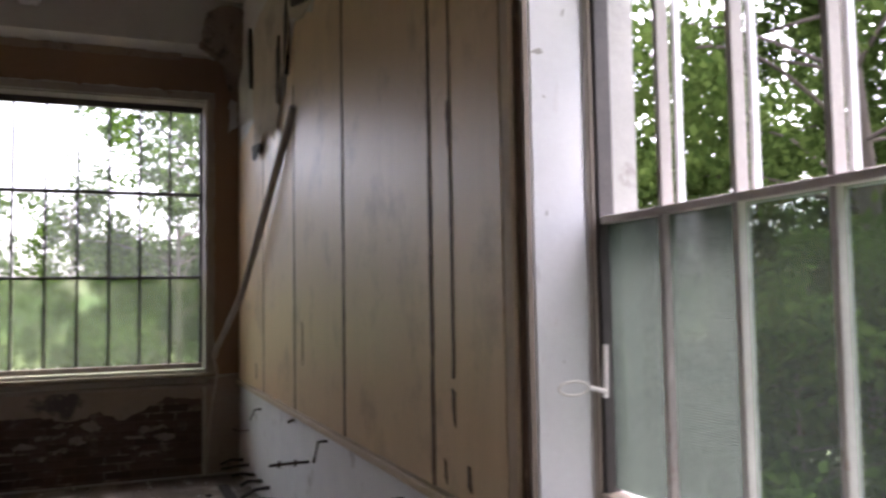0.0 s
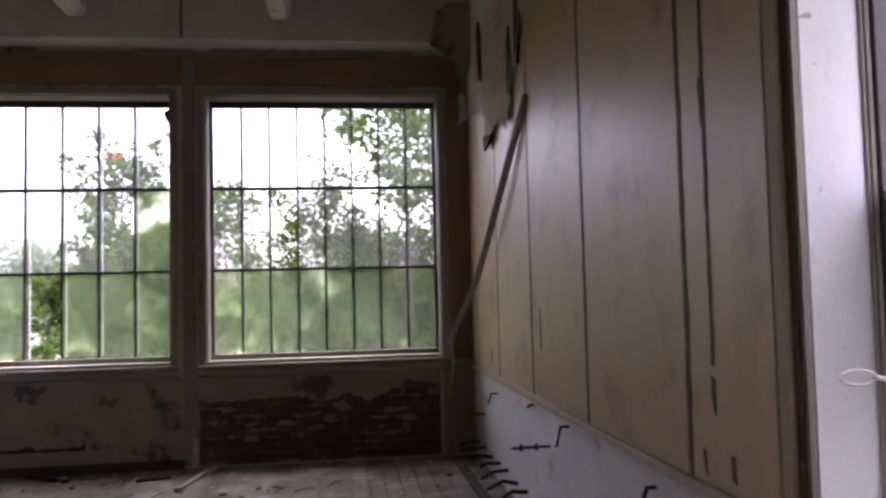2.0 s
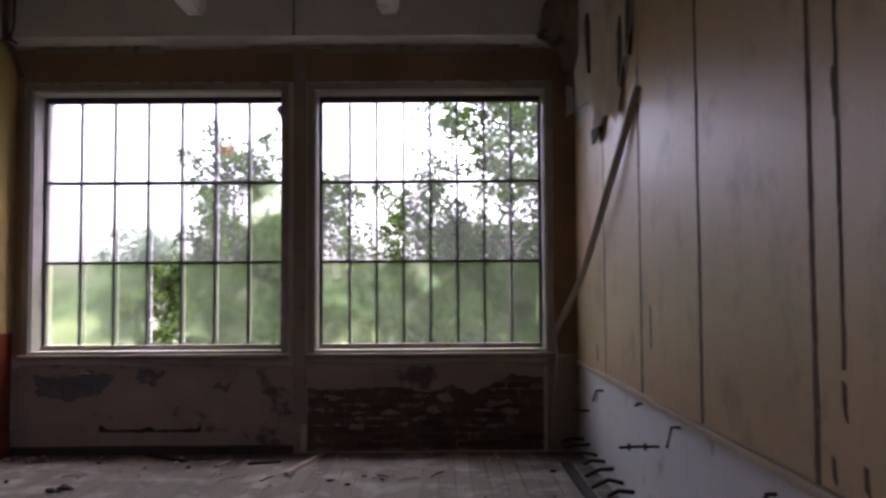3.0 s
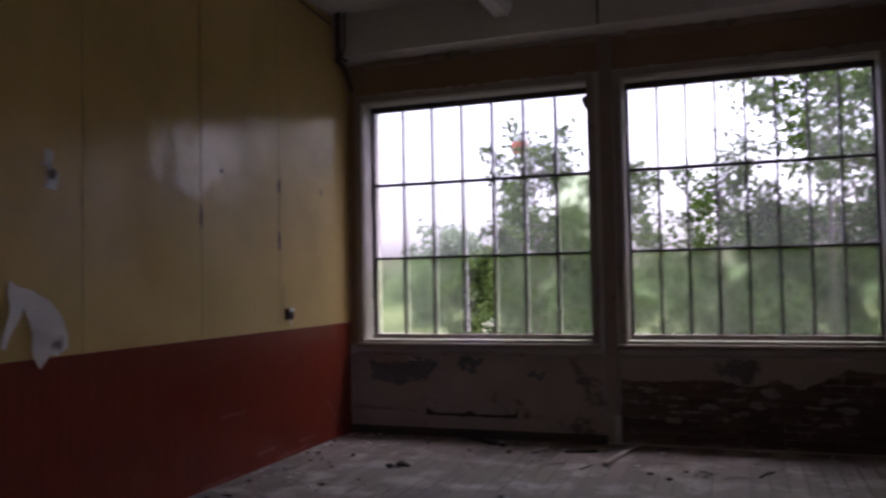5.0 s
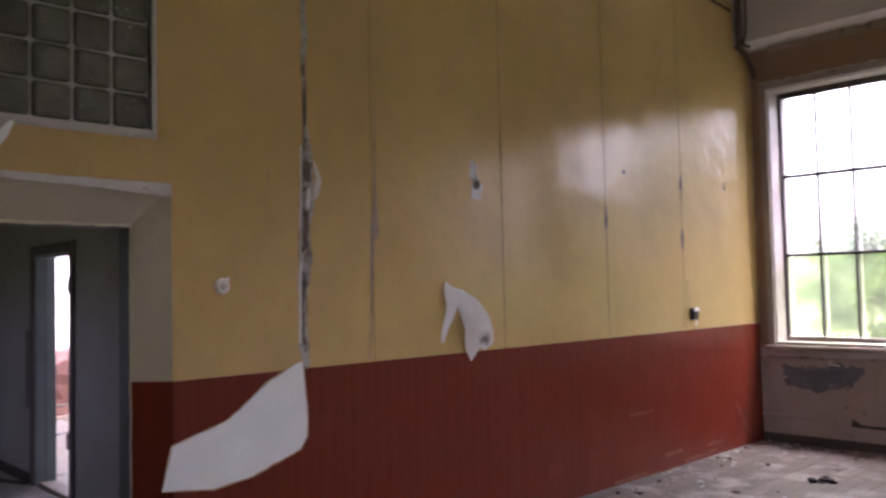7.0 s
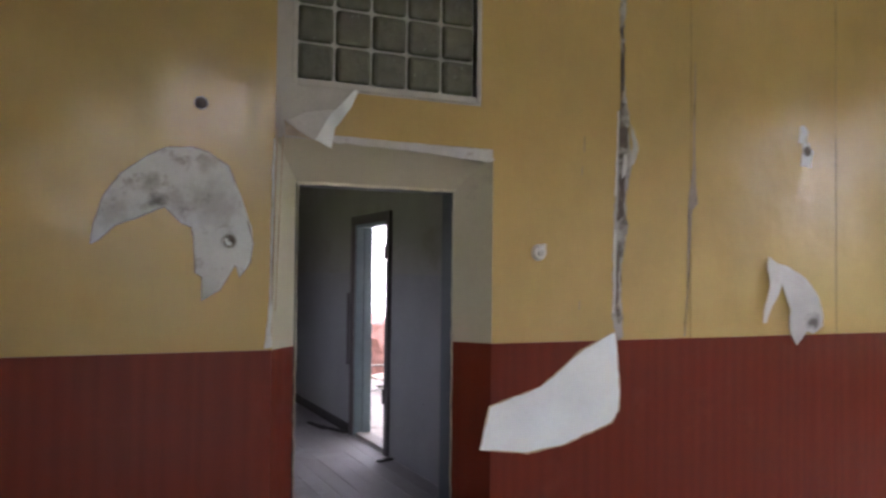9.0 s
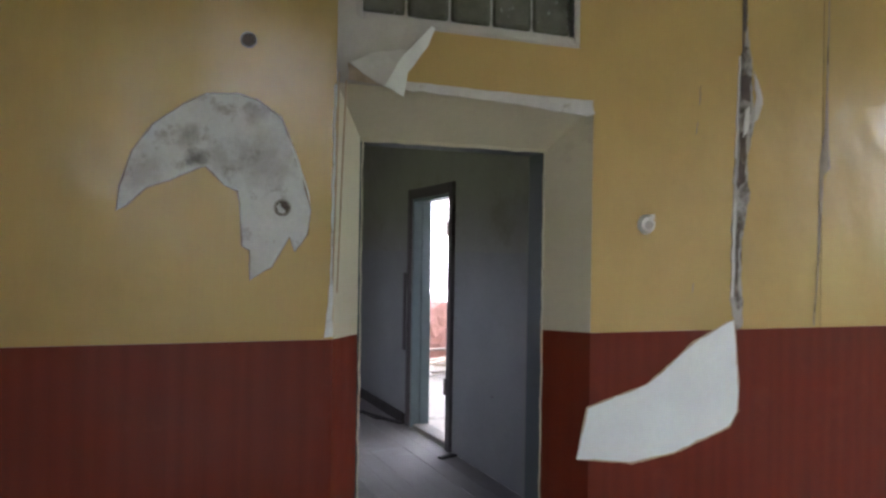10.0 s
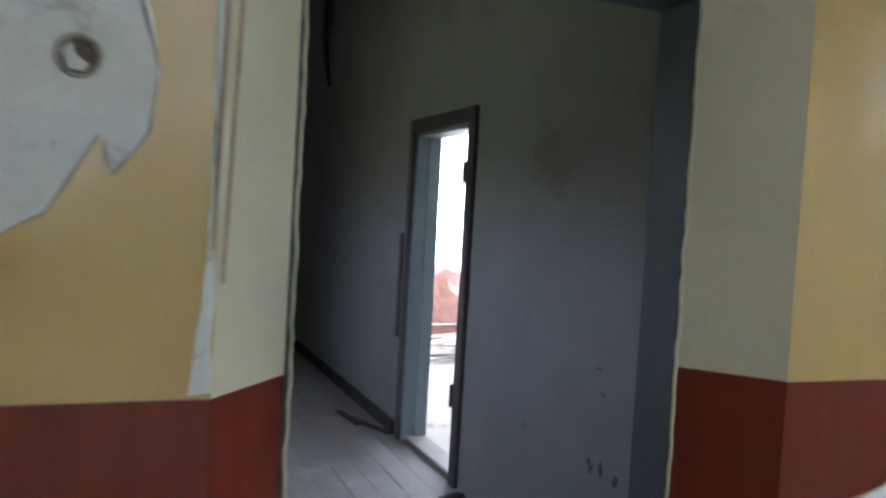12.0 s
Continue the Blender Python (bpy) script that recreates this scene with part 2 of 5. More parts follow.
M_TEAL = mat("pale_teal_paint", (0.15, 0.205, 0.22), (0.20, 0.26, 0.275), 0.5, 4, 50, 0.15, (0.20, 0.24, 0.25), 6, 0.62)
M_ARCH = mat("dark_brown_paint", (0.055, 0.045, 0.045), (0.085, 0.07, 0.07), 0.55, 5, 50, 0.15)
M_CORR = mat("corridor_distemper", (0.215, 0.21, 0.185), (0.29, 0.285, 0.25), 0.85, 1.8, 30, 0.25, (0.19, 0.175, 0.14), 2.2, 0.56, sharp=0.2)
M_CORRLOW = mat("corridor_blue_grey_paint", (0.175, 0.177, 0.171), (0.242, 0.243, 0.233), 0.6, 2.2, 30, 0.15, (0.14, 0.115, 0.10), 4.5, 0.64, sharp=0.08)
M_PINK = mat("pink_plaster", (0.48, 0.24, 0.20), (0.60, 0.34, 0.295), 0.9, 4, 40, 0.4, (0.30, 0.10, 0.08), 4, 0.64)
# The pale flecks are glints painted into the glass block colour.
M_GLASSBLOCK = mat("glass_block", (0.085, 0.088, 0.066), (0.15, 0.15, 0.115), 0.15, 14, 30, 0.6, (0.46, 0.46, 0.42), 26, 0.63, sharp=0.06)
M_MORTAR = mat("pale_mortar", (0.42, 0.41, 0.38), (0.54, 0.53, 0.50), 0.9, 6, 60, 0.3)
M_BARK = mat("bark", (0.07, 0.055, 0.045), (0.13, 0.11, 0.09), 0.9, 6, 40, 0.5)
M_GRASS = mat("meadow", (0.065, 0.085, 0.03), (0.105, 0.12, 0.05), 0.95, 0.6, 14, 0.5, (0.15, 0.15, 0.075), 0.4, 0.5, sharp=0.2)
M_REDMETAL = mat("red_metal", (0.42, 0.06, 0.04), (0.47, 0.075, 0.05), 0.6, 4, 40, 0.05)
G_CLEAR = glass_mat("clear_pane", 0.035, (0.96, 0.97, 0.96), 0.7)
G_DIRTY = glass_mat("dirty_pane", 0.05, (0.80, 0.88, 0.69), 0.6, 0.13)
G_SMEAR = glass_mat("smeared_pane", 0.04, (0.64, 0.71, 0.67), 0.3)
G_FROST = glass_mat("ribbed_frosted_pane", 0.50, (0.46, 0.54, 0.48), 0.20, 0.0, 42.0)
L_NEAR = leaf_mat("leaf_light", (0.045, 0.08, 0.02), (0.115, 0.17, 0.045))
L_FAR = leaf_mat("leaf_mid", (0.03, 0.058, 0.012), (0.085, 0.14, 0.032))
# Distance haze is mixed into these pale leaf colours.
L_HAZE = leaf_mat("leaf_far_hazed", (0.16, 0.22, 0.14), (0.24, 0.30, 0.20))


# ---- mesh helpers ----
def box(bm, x0, x1, y0, y1, z0, z1, bevel=0.0):
    vs = [bm.verts.new((x, y, z)) for x in (x0, x1) for y in (y0, y1) for z in (z0, z1)]
    fs = [bm.faces.new([vs[i] for i in q]) for q in ((0, 1, 3, 2), (4, 6, 7, 5), (0, 4, 5, 1), (2, 3, 7, 6), (0, 2, 6, 4), (1, 5, 7, 3))]
    if bevel:
        es = list({e for f in fs for e in f.edges})
        bmesh.ops.bevel(bm, geom=es, offset=bevel, segments=2, affect="EDGES", profile=0.5)
    return vs


def boxes(*rows, bevel=0.0):
    bm = bmesh.new()
    for r in rows:
        box(bm, *r, bevel=bevel)
    return bm


def prism(bm, outline, axis, a, b):
    """A straight prism over a closed outline of 2D points in the plane across the axis, from a to b."""
    def at(p, d):
        return {"x": (d, p[0], p[1]), "y": (p[0], d, p[1]), "z": (p[0], p[1], d)}[axis]
    lo, hi = [bm.verts.new(at(p, a)) for p in outline], [bm.verts.new(at(p, b)) for p in outline]
    n = len(outline)
    bm.faces.new(lo[::-1]), bm.faces.new(hi)
    for i in range(n):
        bm.faces.new((lo[i], lo[(i + 1) % n], hi[(i + 1) % n], hi[i]))
    bmesh.ops.recalc_face_normals(bm, faces=bm.faces)
    return bm


def tube(bm, pts, r, sides=8, flat=1.0, taper=1.0):
    """A round or flattened rod along points."""
    pts = [Vector(p) for p in pts]
    rings = []
    for i, p in enumerate(pts):
        d = (pts[min(i + 1, len(pts) - 1)] - pts[max(i - 1, 0)]).normalized()
        u = d.cross(Vector((0.31, 0.2, 0.93)) if abs(d.z) < 0.9 else Vector((1, 0.1, 0))).normalized()
        w = d.cross(u)
        k = r * (1 + (taper - 1) * i / max(1, len(pts) - 1))
        rings.append([bm.verts.new(p + u * k * math.cos(a) + w * k * flat * math.sin(a)) for a in (2 * math.pi * j / sides for j in range(sides))])
    for a, b in zip(rings, rings[1:]):
        for j in range(sides):
            bm.faces.new((a[j], a[(j + 1) % sides], b[(j + 1) % sides], b[j]))
    bm.faces.new(rings[0][::-1]), bm.faces.new(rings[-1])
    return bm


def spline(ctrl, steps=6):
    """Points along a smooth curve through the control points."""
    p = [Vector(c) for c in ctrl]
    out = []
    for i in range(len(p) - 1):
        a, b, c, d = p[max(i - 1, 0)], p[i], p[i + 1], p[min(i + 2, len(p) - 1)]
        for k in range(steps):
            t = k / steps
            out.append(0.5 * ((2 * b) + (c - a) * t + (2 * a - 5 * b + 4 * c - d) * t * t + (3 * b - a - 3 * c + d) * t ** 3))
    return out + [p[-1]]


def ragged(ctrl, step=0.03, jag=0.008, seed=1.0, smooth=False):
    """A closed torn outline round 2D control points, jagged by noise."""
    out = []
    if smooth:
        p = [Vector((*c, 0)) for c in ctrl]
        ctrl = [q.to_2d() for q in spline([p[-1]] + p + [p[0], p[1]], 4)[4:-5]]
    n = len(ctrl)
    for i in range(n):
        a, b = Vector((*ctrl[i], 0)), Vector((*ctrl[(i + 1) % n], 0))
        k = max(1, int((b - a).length / step))
        for j in range(k):
            p = a.lerp(b, j / k)
            q = noise.noise_vector(p * 23 + Vector((seed, seed * 2, 0))) * jag
            out.append((p.x + q.x, p.y + q.y))
    return out


def mesh_ob(name, bm, material):
    me = bpy.data.meshes.new(name)
    bm.to_mesh(me)
    bm.free()
    me.materials.append(material)
    return new(name, me)


def part(name, bm, material, parent, label=""):
    ob = mesh_ob(name, bm, material)
    ob.parent = parent
    if label:
        ob["label"] = label
    return ob


def thing(name, bm, material, label, category, group="", kind=""):
    return tagged(mesh_ob(name, bm, material), label, category, group, kind)


def empty(name, at, label, category, group="", kind=""):
    e = new(name)
    e.location = at
    return tagged(e, label, category, group, kind)


def structure(name, bm, material, label, category):
    return thing(name, bm, material, label, category, kind="structure")


def shared(name, me, at, parent, turn=0.0):
    ob = new(name, me)
    ob.location, ob.parent = at, parent
    ob.rotation_euler[2] = turn
    return ob


# ---- plan ----
XW, XE, YN, YS, ZC = -4.436, 1.475, 9.55, -3.2, 4.75
GLAZE, YOUT = 9.83, 10.06

# ---- main room: shell ----
floor = structure("floor", boxes((XW - 0.3, XE + 0.45, YS - 0.2, YOUT, -0.30, -0.024)), M_UNDER, "grey dusty wooden floor with worn boards", "floor")

wl0, wl1, wr0, wr1 = -4.26, -1.63, -1.28, 1.14
zs, zt = 1.06, 3.80
wall_north = structure("wall_north", boxes(
    (XW - 0.3, XE + 0.45, YN, YOUT, 4.27, ZC), (XW - 0.3, XE + 0.45, YN, YOUT, -0.3, zs),
    (XW - 0.3, wl0, YN, YOUT, zs, 4.27), (wl1, wr0, YN, YOUT, zs, 4.27), (wr1, XE + 0.45, YN, YOUT, zs, 4.27),
    (wl0, wl1, YN, YOUT, zt, 4.27), (wr0, wr1, YN, YOUT, zt, 4.27)), M_PLASTER, "plastered outer wall with two large windows", "wall")
# brown paper band above the windows and on the piers, torn at its upper edge
for i, (a, b) in enumerate(((XW + 0.01, -1.47), (-1.40, XE - 0.02))):
    part("paper_band", prism(bmesh.new(), ragged([(a, 3.89), (b, 3.89), (b, 4.24), (a, 4.25)], 0.06, 0.03, 3 + i), "y", YN - 0.005, YN + 0.001), M_BAND, wall_north, "torn brown wallpaper band")
for i, (a, b) in enumerate(((wr1 + 0.08, XE - 0.01), (XW + 0.01, wl0 - 0.075))):
    part("paper_band", prism(bmesh.new(), ragged([(a, 1.0), (b, 1.0), (b, 3.90), (a, 3.90)], 0.08, 0.012, 9 + i), "y", YN - 0.005, YN + 0.001), M_BAND, wall_north, "brown wallpaper strip")
part("plaster_field", prism(bmesh.new(), ragged([(XW + 0.02, 0.02), (-1.42, 0.02), (-1.42, 0.90), (XW + 0.02, 0.90)], 0.08, 0.02, 5), "y", YN - 0.012, YN + 0.001), M_APRON, wall_north, "peeling grey plaster below the sill")
part("brick_field", boxes((-1.36, 1.10, YN - 0.006, YN + 0.001, 0.02, 0.90)), M_APRON_R, wall_north, "dark mortar between bare bricks")
part("plaster_field", prism(bmesh.new(), ragged([(-1.36, 0.67), (-0.9, 0.65), (-0.45, 0.69), (-0.1, 0.62), (0.15, 0.70), (0.35, 0.60), (0.6, 0.72), (0.75, 0.80), (1.10, 0.76), (1.10, 0.905), (-1.36, 0.905)], 0.04, 0.035, 6), "y", YN - 0.026, YN + 0.001), M_APRON, wall_north, "brown-grey plaster left below the sill")
rr = random.Random(31)
for k in range(30):
    x, z = rr.uniform(-1.25, 0.98), rr.choice((0.28, 0.35, 0.43, 0.50, 0.57)) + rr.uniform(-0.02, 0.02)
    a, b = rr.uniform(0.03, 0.15), rr.uniform(0.012, 0.045)
    if -0.1 < x < 0.35:
        b *= 1.5
    o = [(x + a * math.cos(i * math.pi / 4) * rr.uniform(0.3, 1.2), z + b * math.sin(i * math.pi / 4) * rr.uniform(0.4, 1.2)) for i in range(8)]
    part("plaster_rest", prism(bmesh.new(), ragged(o, 0.012, 0.03, 100 + k), "y", YN - 0.0235 - 0.0001 * k, YN - 0.004), M_RENDER, wall_north)
part("plaster_field", prism(bmesh.new(), ragged([(1.14, 0.02), (XE - 0.01, 0.02), (XE - 0.01, 1.0), (1.14, 0.95)], 0.08, 0.015, 7), "y", YN - 0.014, YN + 0.001), M_APRON, wall_north)
part("pier_strip", boxes((-1.50, -1.37, YN - 0.035, YN, 0.30, 4.26), bevel=0.006), M_SASH, wall_north, "brown timber cover strip on the pier")
shard = bmesh.new()
prism(shard, [(-1.70, 3.70), (-1.665, 3.70), (-1.665, 3.52), (-1.70, 3.57), (-1.74, 3.66)], "y", GLAZE - 0.04, GLAZE - 0.034)
thing("hanging_scrap", shard, M_DARKWOOD, "dark scrap of paper stuck in the window corner", "scrap")
# The skirting's near-black colour paints the shadow along the wall foot.
part("skirting", boxes((XW + 0.02, -1.5, YN - 0.05, YN, 0.0, 0.09), bevel=0.01), M_UNDER, wall_north, "skirting board toned dark like the shadow at the wall foot")
part("loose_ledge", prism(bmesh.new(), ragged([(-3.5, 0.232), (-2.46, 0.228), (-2.44, 0.31), (-2.50, 0.262), (-2.92, 0.255), (-3.0, 0.29), (-3.08, 0.255), (-3.42, 0.262), (-3.5, 0.31)], 0.03, 0.012, 4), "y", YN - 0.03, YN - 0.011), M_DARKWOOD, wall_north, "charred batten")


def window(name, x0, x1, z0, z1, cols, lower, upper, missing=(), cased=True, bars=None, half=0.013, outer=0.005, gap=0.11, hazy=(), lining=None):
    """A double window in the plane y=0 of its own space, inside towards -y: casing, dark inner bars, pale outer bars, panes."""
    w = empty(name, (0, 0, 0), "large multi-pane double window with dark glazing bars", "window", kind="structure")
    bars = bars or M_BARS
    if cased:
        part("casing", boxes((x0 - 0.075, x0, -0.30, -0.26, z0 - 0.06, z1 + 0.075), (x1, x1 + 0.075, -0.30, -0.26, z0 - 0.06, z1 + 0.075),
                             (x0, x1, -0.30, -0.26, z1, z1 + 0.075), bevel=0.004), M_FRAME, w, "worn pale grey casing")
    deep = 0.14 if cased else 0.035
    if not cased:
        part("outer_reveal", boxes((x0 - 0.02, x0 + 0.03, 0.036, 0.136, z0, z1), (x1 - 0.03, x1 + 0.02, 0.036, 0.136, z0, z1)), M_CONC, w, "grey concrete outer reveal")
    part("lining", boxes((x0 - 0.025, x0 + 0.012, -0.258, deep, z0, z1), (x1 - 0.012, x1 + 0.025, -0.258, deep, z0, z1), (x0 + 0.012, x1 - 0.012, -0.258, deep, z1 - 0.012, z1 + 0.025)), (lining or M_FRAME) if cased else M_WHITE, w, "" if cased else "chipped white painted window lining")
    part("window_sill", boxes((x0 - 0.09, x1 + 0.09, -0.36, -0.02, z0 - 0.075, z0 - 0.03), bevel=0.012), M_SASH, w, "chipped dirty sill board")
    part("sill_rail", boxes((x0 - 0.09, x1 + 0.09, -0.315, -0.275, z0 - 0.17, z0 - 0.135), bevel=0.008), M_FRAME, w)
    part("bottom_rail", boxes((x0 + 0.012, x1 - 0.012, -0.05, 0.03, z0 - 0.03, z0 + 0.05), bevel=0.006), M_SASH, w)
    i0, i1, j0, j1 = x0 + 0.045, x1 - 0.045, z0 + 0.065, z1 - 0.075
    sash = part("sash_frame", boxes((x0 + 0.012, i0, -0.03, 0.03, z0 + 0.05, z1 - 0.012), (i1, x1 - 0.012, -0.03, 0.03, z0 + 0.05, z1 - 0.012), (i0, i1, -0.03, 0.03, j1, z1 - 0.012), bevel=0.004), M_BARS, w)
    rows = [j0, j0 + (j1 - j0) / 3, j0 + 2 * (j1 - j0) / 3, j1]
    for k in range(1, cols):
        x = i0 + (i1 - i0) * k / cols
        part("glazing_bar", boxes((x - half, x + half, -0.022, 0.022, j0 - 0.012, j1), bevel=0.004), bars, sash)
        part("outer_bar", boxes((x - outer, x + outer, gap, gap + 0.025, j0 if cased else rows[1], j1), bevel=0.003), M_OUTSASH, sash)
    for z in rows[1:3]:
        part("cross_bar", boxes((i0, i1, -0.028, 0.028, z - half - 0.002, z + half + 0.002), bevel=0.004), bars, sash)
        part("outer_cross_bar", boxes((i0, i1, gap - 0.005, gap + 0.035, z - outer * 1.3, z + outer * 1.3), bevel=0.002), M_OUTSASH, sash)
    for r in range(3):
        for k in range(cols):
            if (r, k) in missing:
                continue
            xa, xb = i0 + (i1 - i0) * k / cols, i0 + (i1 - i0) * (k + 1) / cols
            p = part("pane", boxes((xa, xb, 0.004, 0.008, rows[r], rows[r + 1])), (lower if k < 2 or cased else G_SMEAR) if r == 0 or (r, k) in hazy else upper, sash)
            p.visible_shadow = False
    return w


# Paler lining than window_2's paints in the light that falls on it.
win_l = window("window_1", wl0, wl1, zs, zt, 7, G_DIRTY, G_CLEAR, {(0, 3)}, hazy={(1, 6)}, lining=M_PALESASH)
win_l.location = (0, GLAZE, 0)
win_r = window("window_2", wr0, wr1, zs, zt, 8, G_DIRTY, G_CLEAR, {(1, 2), (2, 5)})
win_r.location = (0, GLAZE, 0)

# east wall with one window of the same kind near the camera
yw0, yw1 = 0.70, 3.30
wall_east = structure("wall_east", boxes(
    (XE, XE + 0.42, yw1, YN, -0.3, ZC), (XE, XE + 0.42, YS - 0.2, yw0, -0.3, ZC),
    (XE, XE + 0.42, yw0, yw1, -0.3, 1.04), (XE, XE + 0.42, yw0, yw1, 3.82, ZC)), M_LIME, "whitewashed wall below brown wood panels", "wall")
win_e = window("window_3", 0, yw1 - yw0, 1.015, 3.80, 8, G_FROST, G_CLEAR, {(r, k) for r in (1, 2) for k in range(8)}, cased=False, bars=M_PALESASH, half=0.011, outer=0.008, gap=0.045)
win_e.location, win_e.rotation_euler = (XE + 0.285, yw1, 0), (0, 0, radians(-90))

# chips in the white lining of the near window
for k, (x, z, w, h) in enumerate(((1.525, 2.52, 0.05, 0.018), (1.595, 2.33, 0.018, 0.10), (1.56, 2.78, 0.016, 0.035), (1.63, 2.66, 0.010, 0.025), (1.575, 1.62, 0.014, 0.02), (1.51, 1.76, 0.020, 0.06), (1.55, 1.98, 0.008, 0.02), (1.52, 1.50, 0.016, 0.03))):
    chip = ragged([(x - w * 0.6, z), (x + w * 0.1, z - h * 0.15), (x + w * 0.5, z + h * 0.2), (x + w * 0.3, z + h), (x - w * 0.1, z + h * 0.7)], 0.004, 0.007, k)
    part("paint_chip", prism(bmesh.new(), chip, "y", yw1 - 0.0132, yw1 - 0.011), M_LIME if k % 3 else M_CONC, wall_east)
bm = bmesh.new()
tube(bm, [(XW + 0.02, YN - 0.05, 0.285), (-4.0, YN - 0.05, 0.28), (-3.62, YN - 0.05, 0.27)], 0.016, 8)
thing("wall_pipe", bm, M_FRAME, "pale thin pipe along the foot of the wall", "pipe")
M_MOULD = mat("dark_mould", (0.085, 0.095, 0.11), (0.15, 0.16, 0.175), 0.9, 6, 40, 0.4, (0.30, 0.26, 0.22), 7, 0.56)
for k, o in enumerate(([(-4.15, 0.60), (-3.85, 0.55), (-3.5, 0.64), (-3.35, 0.80), (-3.6, 0.86), (-3.9, 0.78), (-4.2, 0.82)], [(-3.15, 0.78), (-2.95, 0.70), (-2.85, 0.86), (-3.1, 0.89)], [(-2.35, 0.68), (-2.2, 0.64), (-2.1, 0.72), (-2.25, 0.74)])):
    part("mould_patch", prism(bmesh.new(), ragged(o, 0.025, 0.06, 30 + k), "y", YN - 0.0145, YN - 0.011), M_MOULD, wall_north, "dark patch where the plaster is lost")

# panels on the east wall: boards, dark cover strips, rail, torn top
seams = (9.53, 8.08, 6.81, 5.48, 4.11, 3.43)
for a, b in zip(seams[1:], seams):
    top = ZC - 0.02 if b < 6.9 else (3.62 if b < 8.1 else 3.30)
    lo = [(a + 0.012, 0.95), (b - 0.012, 0.95)]
    hi = [(b - 0.012, top), (a + 0.012, top + (0.15 if top < 4 else 0))]
    part("wood_panel", prism(bmesh.new(), ragged(lo + hi, 0.12, 0.006 if top > 4 else 0.02, b), "x", XE - 0.016, XE + 0.001), M_PANEL, wall_east, "brown wood-grained wall panel")
for y, wd, z0, z1 in ((8.08, 0.012, 0.95, 3.1), (6.81, 0.022, 0.95, 3.3), (5.48, 0.022, 0.95, 4.7), (4.11, 0.020, 0.95, 4.7), (3.885, 0.013, 1.40, 4.7)):
    bm = bmesh.new()
    prism(bm, ragged([(y - wd, z0), (y + wd, z0), (y + wd * 0.6, z1), (y - wd * 0.6, z1)], 0.07, 0.008, y), "x", XE - 0.019, XE - 0.010)
    part("dark_seam", bm, M_SEAM, wall_east, "dark open joint between panels")
for y, z, h in ((3.90, 2.30, 0.20), (3.93, 3.12, 0.14), (3.885, 1.22, 0.14), (6.55, 1.28, 0.30), (8.45, 1.02, 0.16), (3.98, 0.98, 0.10), (3.75, 0.99, 0.10)):
    part("chip", prism(bmesh.new(), ragged([(y - 0.014, z), (y + 0.012, z + 0.02), (y + 0.016, z + h), (y - 0.010, z + h * 0.9)], 0.03, 0.01, y + z), "x", XE - 0.020, XE - 0.012), M_SEAM, wall_east)
part("panel_rail", boxes((XE - 0.045, XE, 3.36, 9.5, 0.90, 0.945), bevel=0.008), M_TRIM, wall_east, "pale wooden rail below the panels")
part("edge_trim", boxes((XE - 0.03, XE + 0.001, 3.338, 3.405, 0.9, ZC - 0.02), bevel=0.006), M_TRIM, wall_east, "pale wooden edge trim")
part("edge_gap", boxes((XE - 0.012, XE + 0.001, 3.303, 3.336, 0.9, ZC - 0.02), (XE - 0.018, XE + 0.001, 3.407, 3.428, 0.9, ZC - 0.02)), M_SEAM, wall_east)
part("jamb_edge", boxes((XE - 0.006, XE + 0.016, 3.280, 3.302, 0.9, ZC - 0.02), bevel=0.003), M_SASH, wall_east, "worn brown jamb edge")
# Two darker strips stand in for the shade at the reveal's end.
part("stop_bead", boxes((XE + 0.234, XE + 0.253, 3.268, 3.287, 1.04, 3.80), bevel=0.006), M_SASH, wall_east, "brown strip standing in for the shade beside the sash")
part("inner_bead", boxes((XE + 0.224, XE + 0.233, 3.276, 3.287, 1.04, 3.80), bevel=0.003), M_FRAME, wall_east)


def sheet(outline, axis, base, out, material, name, label="", parent=None, step=0.03, jag=0.006, seed=1.0, thick=0.003):
    """A torn sheet over an outline in the plane across the axis; out(p, q) gives how far it stands off that plane."""
    bm = bmesh.new()
    bm.faces.new([bm.verts.new((p, q, 0)) for p, q in ragged(outline, step, jag, seed)])
    bmesh.ops.triangulate(bm, faces=bm.faces[:])
    bmesh.ops.subdivide_edges(bm, edges=bm.edges[:], cuts=2, use_grid_fill=True)
    bmesh.ops.recalc_face_normals(bm, faces=bm.faces[:])
    bmesh.ops.solidify(bm, geom=bm.faces[:], thickness=thick)
    for v in bm.verts:
        p, q, d = v.co
        v.co = (base + out(p, q) + d, p, q) if axis == "x" else (p, base + out(p, q) + d, q)
    bmesh.ops.recalc_face_normals(bm, faces=bm.faces[:])
    if parent:
        return part(name, bm, material, parent, label)
    return tagged(mesh_ob(name, bm, material), label, "wallpaper")


# torn plaster and paper at the north-east corner
part("torn_edge", prism(bmesh.new(), ragged([(9.5, 3.55), (8.7, 3.45), (8.3, 3.30), (7.4, 3.12), (7.0, 3.45), (6.75, 3.75), (6.2, 3.66), (6.05, 3.80), (6.3, 4.0), (6.2, 4.35), (6.5, 4.72), (9.5, 4.72)], 0.06, 0.04, 2), "x", XE - 0.024, XE - 0.012), M_CEIL, wall_east, "bare grey plaster where panels are torn off")


def hang(p, q):
    """Stands off the wall more towards its lower edge, in soft waves."""
    return -0.008 - 0.03 * max(0.0, 3.9 - q) ** 1.3 - 0.012 * abs(math.sin(p * 4.3 + q))


